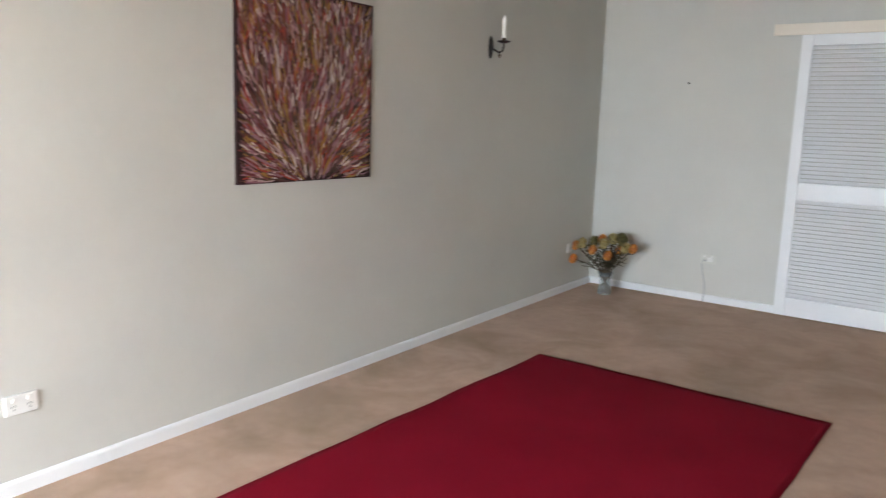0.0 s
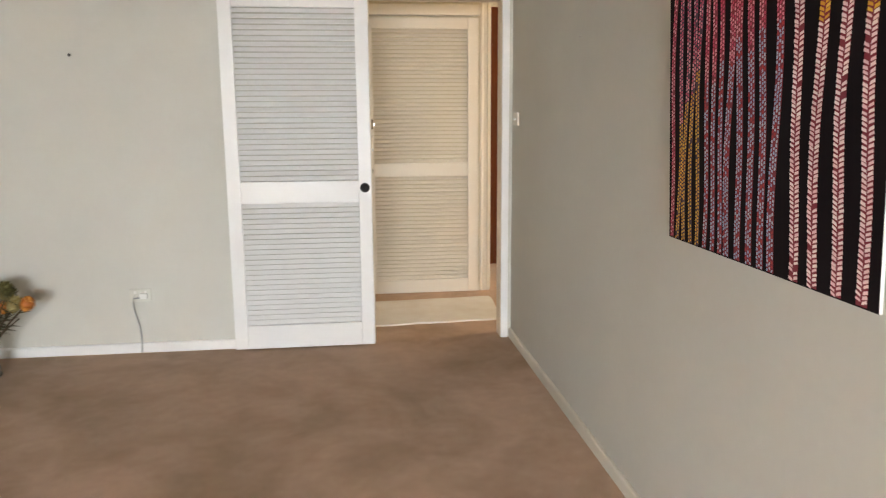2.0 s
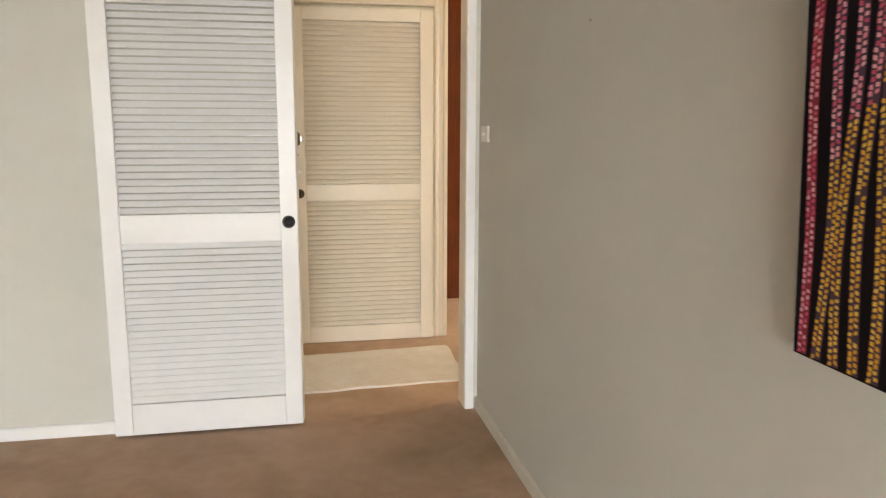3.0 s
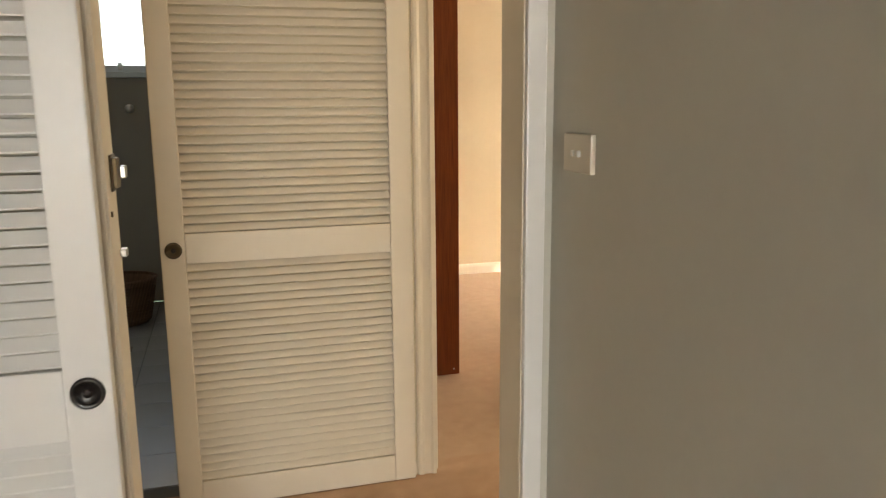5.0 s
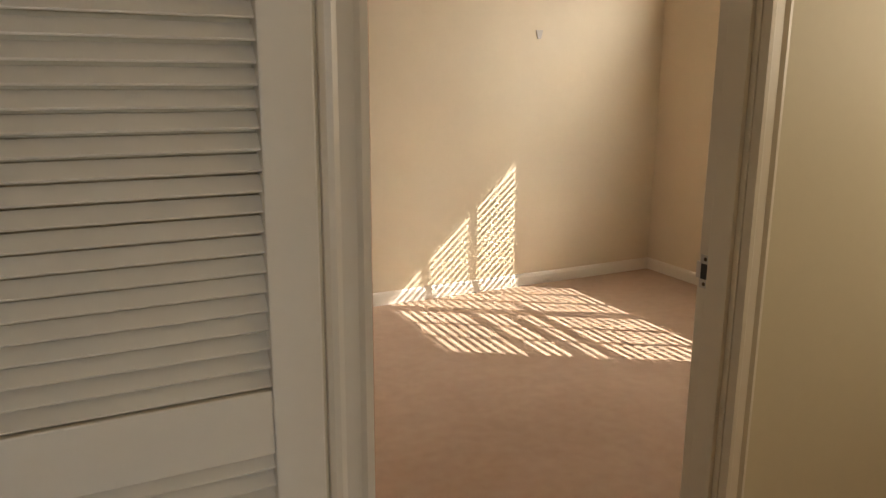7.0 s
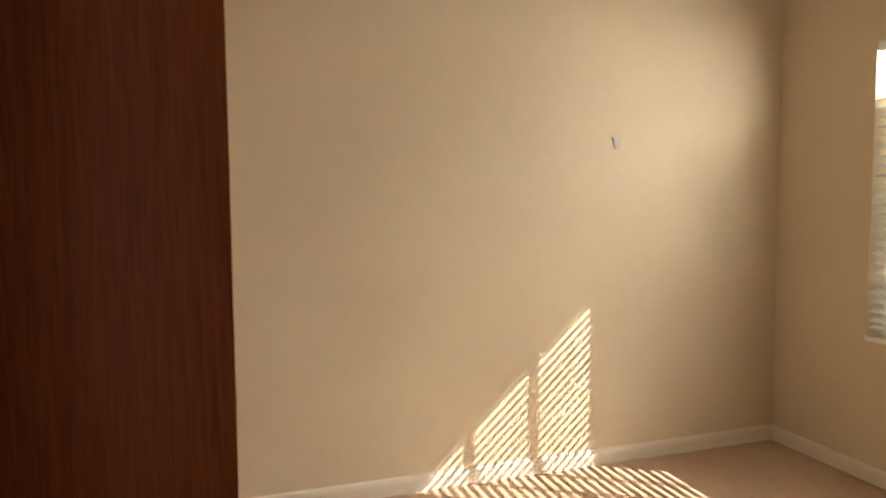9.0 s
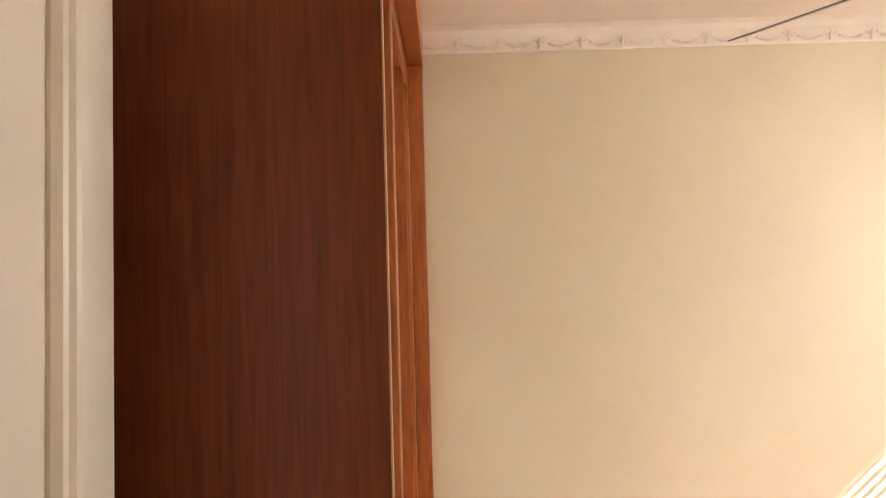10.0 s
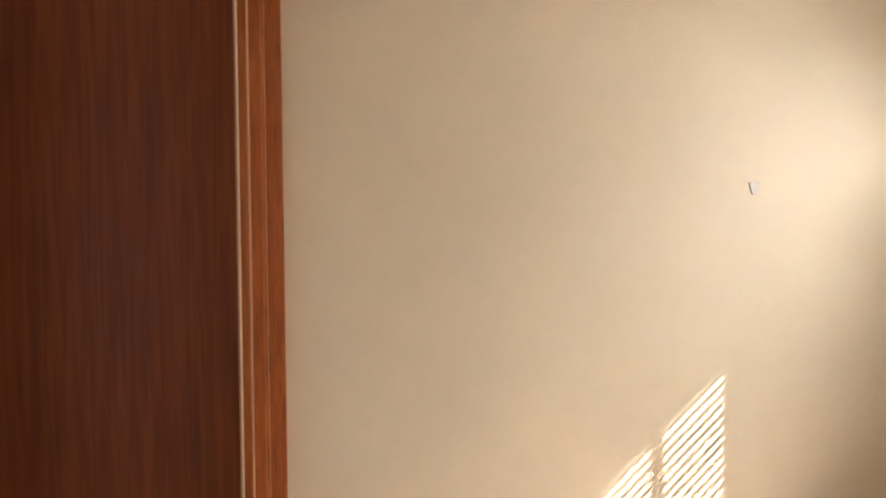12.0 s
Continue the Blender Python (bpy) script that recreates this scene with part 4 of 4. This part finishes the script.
def venetian():
    b = holder("venetian_blind", WALL_E, "white wide-slat venetian blind with its slats tilted open", "blind")
    a0, a1 = WIN_U0 + 0.006, WIN_U1 - 0.006
    mid = 0.030
    pitch = 0.049
    bm = bmesh.new()
    prof = []
    half = 0.025
    n = 6
    for i in range(n + 1):
        f = i / n * 2 - 1
        prof.append((f * half, 0.0028 * (1 - f * f)))
    lo = [[bm.verts.new((x, p, q)) for p, q in prof] for x in (0, a1 - a0)]
    hi = [[bm.verts.new((x, p, q + 0.0022)) for p, q in prof] for x in (0, a1 - a0)]
    for i in range(n):
        bm.faces.new((lo[0][i], lo[0][i + 1], lo[1][i + 1], lo[1][i]))
        bm.faces.new((hi[0][i + 1], hi[0][i], hi[1][i], hi[1][i + 1]))
    for i in (0, n):
        bm.faces.new((lo[0][i], lo[1][i], hi[1][i], hi[0][i]))
    bm.faces.new([*lo[0], *hi[0][::-1]])
    bm.faces.new([*lo[1], *hi[1][::-1]])
    bmesh.ops.recalc_face_normals(bm, faces=bm.faces)
    slat = mesh_of("slat", bm, BLIND)
    rnd = random.Random(3)
    k = int((WIN_Z1 - WIN_Z0 - 0.13) / pitch)
    for i in range(k):
        part("slat", slat, BLIND, b, at=pose(a0, mid, WIN_Z0 + 0.082 + pitch * i + rnd.uniform(-0.0012, 0.0012), BLIND_TILT + rnd.uniform(-1.5, 1.5), 0, 0))
    part("bottom_rail", boxes((a0, a1, mid - 0.025, mid + 0.025, WIN_Z0 + 0.034, WIN_Z0 + 0.048), bevel=0.003), BLIND, b)
    part("head_rail", boxes((a0, a1, mid - 0.029, mid + 0.029, WIN_Z1 - 0.05, WIN_Z1 - 0.002), bevel=0.003), BLIND, b)
    for q in (0.13, 0.70, 1.25, 1.78):
        for o in (-0.027, 0.027):
            part("ladder_cord", tube([(a0 + q, mid + o, WIN_Z0 + 0.040), (a0 + q, mid + o, WIN_Z1 - 0.04)], 0.0016, segments=5), BLIND, b)
    part("pull_cord", tube([(a0 + 0.09, mid - 0.034, WIN_Z0 + 0.25), (a0 + 0.092, mid - 0.034, WIN_Z1 - 0.04)], 0.0018, segments=5), BLIND, b)
    return b


venetian()

bm = bmesh.new()
box(bm, -0.029, 0.029, -0.007, 0.0, -0.029, 0.029, bevel=0.002)
for q in bm.verts:
    q.co.x *= 0.72 + 0.28 * q.co.z / 0.029
thing("picture_hook", bm, HOOK, "small off-white plastic picture hook on the bare wall", "hook", at=pose(2.713, BED_Y1, 1.765))


def bedroom_door():
    hx, hy = BD_L + 0.010, BED_Y0 + 0.02
    ang = math.degrees(math.atan2(DOOR_EDGE[1] - hy, DOOR_EDGE[0] - hx))
    ln = 0.795
    top = BD_H - 0.005
    d = holder("door_3", pose(hx, hy, 0, 0, 0, ang), "cream-painted panelled bedroom door standing wide open", "door", kind="structure")
    # its face looks towards -y of its own frame, the leaf runs along x
    t0, t1 = 0.0, 0.036
    s = 0.10
    part("stile", boxes((0, s, t0, t1, 0.012, top), bevel=0.002), CREAM, d)
    part("stile", boxes((ln - s, ln, t0, t1, 0.012, top), bevel=0.002), CREAM, d)
    for z0, z1 in ((0.012, 0.21), (0.945, 1.275), (2.04, top)):
        part("rail", boxes((s, ln - s, t0 + 0.0005, t1 - 0.0005, z0, z1)), CREAM, d)
    for z0, z1 in ((0.21, 0.945), (1.275, 2.04)):
        p = part("panel", boxes((s, ln - s, t0 + 0.012, t1 - 0.012, z0, z1)), CREAM, d)
        prof = [(0.0, 0.0), (0.0, -0.010), (0.006, -0.014), (0.014, -0.012), (0.020, -0.006), (0.028, -0.004), (0.036, 0.006), (0.036, 0.012)]
        bm = bmesh.new()
        rings = []
        for o, y in prof:
            rings.append([bm.verts.new(q) for q in ((s - 0.008 + o, t0 + y, z0 - 0.008 + o), (ln - s + 0.008 - o, t0 + y, z0 - 0.008 + o), (ln - s + 0.008 - o, t0 + y, z1 + 0.008 - o), (s - 0.008 + o, t0 + y, z1 + 0.008 - o))])
        for a, b in zip(rings, rings[1:]):
            for i in range(4):
                bm.faces.new((a[i], a[(i + 1) % 4], b[(i + 1) % 4], b[i]))
        bmesh.ops.recalc_face_normals(bm, faces=bm.faces)
        part("moulding", bm, CREAM, p)
    kx, kz = ln - 0.06, 1.05
    m = pose(kx, t0, kz, 90)
    rose = part("rose", lathe([(0, 0.010), (0.024, 0.010), (0.035, 0.006), (0.038, 0.0)], 24, m=m), BRASS, d, "aged brass rose")
    part("door_knob", lathe([(0, 0.073), (0.022, 0.0725), (0.0285, 0.069), (0.0295, 0.062), (0.0265, 0.045), (0.014, 0.034), (0.010, 0.022), (0.013, 0.010)], 24, m=m), BRASS, rose, "round aged brass knob")
    for z in (0.25, 1.75):
        part("hinge", lathe([(0, -0.04), (0.006, -0.04), (0.006, 0.04), (0, 0.04)], 10, m=pose(-0.004, -0.004, z)), BRASS, d)
    return d


bedroom_door()


# built-in wardrobe along the west side
def wardrobe():
    x0, x1, y0, y1, top = 0.012, 0.522, 2.32, BED_Y1 - 0.002, H_BED - 0.004
    w = holder("wardrobe", pose(0, 0, 0), "dark red-brown veneered built-in wardrobe with mirrored sliding doors", "wardrobe")
    part("side_panel", boxes((x0, x1 - 0.0, y0, y0 + 0.019, 0.0, top), bevel=0.001), WOOD, w, "dark polished veneer end panel")
    # Edge strip and first post carry the window's sheen in their colour.
    part("edge_strip", boxes((x1, x1 + 0.0022, y0 + 0.0005, y0 + 0.019, 0.0, top)), WOOD_PALE_SHEEN, w)
    part("front_post", boxes((x1 - 0.06, x1 - 0.022, y0 + 0.0195, y0 + 0.34, 0.0, top - 0.17), bevel=0.002), WOOD_PALE_SHEEN, w, "polished timber post with its grazing sheen put into a pale colour")
    part("front_post", boxes((x1 - 0.125, x1, y1 - 0.075, y1, 0.0, top - 0.17), bevel=0.003), WOOD_FRAME, w, "orange-brown polished timber post")
    part("post_bead", boxes((x1 - 0.112, x1 - 0.102, y1 - 0.081, y1 - 0.0752, 0.0, top - 0.171), (x1 - 0.066, x1 - 0.058, y1 - 0.081, y1 - 0.0752, 0.0, top - 0.171), bevel=0.002), WOOD_FRAME, w)
    part("header", boxes((x1 - 0.16, x1 + 0.004, y0 + 0.0195, y1, top - 0.169, top), bevel=0.002), WOOD_FRAME, w)
    part("plinth", boxes((x1 - 0.15, x1 - 0.02, y0 + 0.345, y1 - 0.082, 0.0, 0.06), bevel=0.002), WOOD_FRAME, w)
    part("back_panel", boxes((x0, x0 + 0.01, y0 + 0.02, y1, 0.0, top)), INSIDE_SHADE, w)
    part("top_panel", boxes((x0 + 0.011, x1 - 0.161, y0 + 0.02, y1, top - 0.02, top)), INSIDE_SHADE, w)
    part("divider", boxes((x0 + 0.011, x1 - 0.17, 3.48, 3.50, 0.0, top - 0.021)), INSIDE_SHADE, w)
    part("shelf", boxes((x0 + 0.011, x1 - 0.17, y0 + 0.021, 3.479, 1.9, 1.92)), INSIDE_SHADE, w)
    for xf, ya, yb in ((x1 - 0.065, 3.50, y1 - 0.083), (x1 - 0.127, y0 + 0.03, 3.58)):
        zt = top - 0.183
        xb = xf - 0.035
        d = part("sliding_door", boxes((xb + 0.004, xb + 0.014, ya + 0.05, yb - 0.05, 0.10, zt - 0.05)), INSIDE_SHADE, w)
        for a, b in ((ya, ya + 0.085), (yb - 0.085, yb)):
            part("door_stile", boxes((xb, xf, a, b, 0.062, zt), bevel=0.005), WOOD_FRAME, d)
        for a, b in ((0.062, 0.14), (zt - 0.095, zt)):
            part("door_rail", boxes((xb + 0.001, xf - 0.001, ya + 0.0855, yb - 0.0855, a, b), bevel=0.005), WOOD_FRAME, d)
        part("mirror", boxes((xf - 0.011, xf - 0.007, ya + 0.0852, yb - 0.0852, 0.1402, zt - 0.0952)), MIRROR, d, "plain silvered mirror")
        part("finger_pull", boxes((xf, xf + 0.003, yb - 0.045, yb - 0.02, 1.0, 1.16), bevel=0.001), BRASS, d)
    part("screw", lathe([(0, 0.004), (0.004, 0.003), (0.005, 0)], 10, m=pose(x1 - 0.03, y0 - 0.0002, 0.03, 90)), STEEL, w, "bright screw head")
    return w


wardrobe()


def ceiling_fan():
    cx, cy, z = 1.96, 3.12, 2.46
    f = holder("ceiling_fan", pose(cx, cy, z), "white ceiling fan with taupe blades hanging on a short rod", "ceiling fan")
    part("motor", lathe([(0, -0.185), (0.06, -0.182), (0.095, -0.168), (0.110, -0.145), (0.112, -0.02), (0.118, 0.0), (0.118, 0.05), (0.09, 0.085), (0.03, 0.095), (0.0, 0.095)], 40), WHITE, f)
    part("rod", lathe([(0.0, 0.09), (0.013, 0.09), (0.013, H_BED - z - 0.02), (0.0, H_BED - z - 0.02)], 14), WHITE, f)
    part("canopy", lathe([(0.014, H_BED - z - 0.09), (0.045, H_BED - z - 0.07), (0.068, H_BED - z - 0.015), (0.07, H_BED - z - 0.001), (0, H_BED - z - 0.001)], 24), WHITE, f)
    for k in range(3):
        a = 121.8 + 120 * k
        bm = bmesh.new()
        out = [(0.16, -0.045), (0.34, -0.058), (0.67, -0.062), (0.695, -0.045), (0.70, 0.0), (0.695, 0.045), (0.67, 0.060), (0.34, 0.055), (0.16, 0.045)]
        top_ = [bm.verts.new((x, y, 0.004 - y * 0.34)) for x, y in out]
        bot_ = [bm.verts.new((x, y, -y * 0.34)) for x, y in out]
        bm.faces.new(top_)
        bm.faces.new(bot_[::-1])
        for i in range(len(out)):
            j = (i + 1) % len(out)
            bm.faces.new((bot_[i], bot_[j], top_[j], top_[i]))
        bmesh.ops.recalc_face_normals(bm, faces=bm.faces)
        blade = part("blade", bm, BLADE, f, at=pose(0, 0, 0.0, 0, 0, a))
        part("blade_iron", boxes((0.11, 0.21, -0.018, 0.018, -0.004, -0.0005), bevel=0.001), STEEL, blade)
    return f


ceiling_fan()

# ---- outdoors beyond the bedroom window ----
thing("ground", boxes((-60, 60, -60, 60, -0.7, -0.6)), GRASS, "plain green lawn", "ground", kind="structure")


def shrub(cx, cy, h, r, seed):
    s = holder("shrub", pose(cx, cy, -0.6), "loose leafy green garden shrub", "shrub", "shrubs outside the window")
    rnd = random.Random(seed)
    part("trunk", tube([(0, 0, 0), (0.03, 0.02, h * 0.3), (0, 0.05, h * 0.6)], [0.05, 0.035, 0.015]), BARK, s)
    bm = bmesh.new()
    for k in range(2600):
        d = Vector((rnd.gauss(0, 1), rnd.gauss(0, 1), rnd.gauss(0, 1))).normalized()
        q = rnd.uniform(0.45, 1.0) * (1 + 0.25 * noise.noise(d * 2.5 + Vector((seed, 0, 0))))
        c = Vector((d.x * r * q, d.y * r * q, h * 0.55 + d.z * h * 0.48 * q))
        a = Vector((rnd.gauss(0, 1), rnd.gauss(0, 1), rnd.gauss(0, 1))).normalized()
        b = a.cross(d).normalized()
        l, w_ = rnd.uniform(0.05, 0.10), rnd.uniform(0.018, 0.035)
        bm.faces.new([bm.verts.new(p) for p in (c - a * l, c + b * w_, c + a * l, c - b * w_)])
    tagged(part("crown", bm, FOLIAGE, s), kind="stuff")


for k, (q, o, h, r) in enumerate(((-2.2, 2.9, 2.4, 1.0), (-0.9, 2.5, 1.9, 0.9), (0.2, 2.6, 2.2, 0.9), (1.3, 2.9, 2.5, 1.0), (2.4, 2.7, 2.0, 0.9))):
    c = WALL_E @ Vector((q, o, 0))
    shrub(c.x, c.y, h, r, 20 + k)
nb = holder("neighbour_house", WALL_E @ pose(0, 5.2, -0.6), "grey rendered neighbouring house beyond the shrubs", "house")
part("wall", boxes((-14, 6.0, 0.0, 4.0, 0, 4.7)), HOUSE_WALL, nb)
part("roof", boxes((-14.4, 6.4, -0.4, 4.5, 4.7, 4.95), bevel=0.05), material("roof_tiles_dark", (0.07, 0.06, 0.06), 0.8), nb)
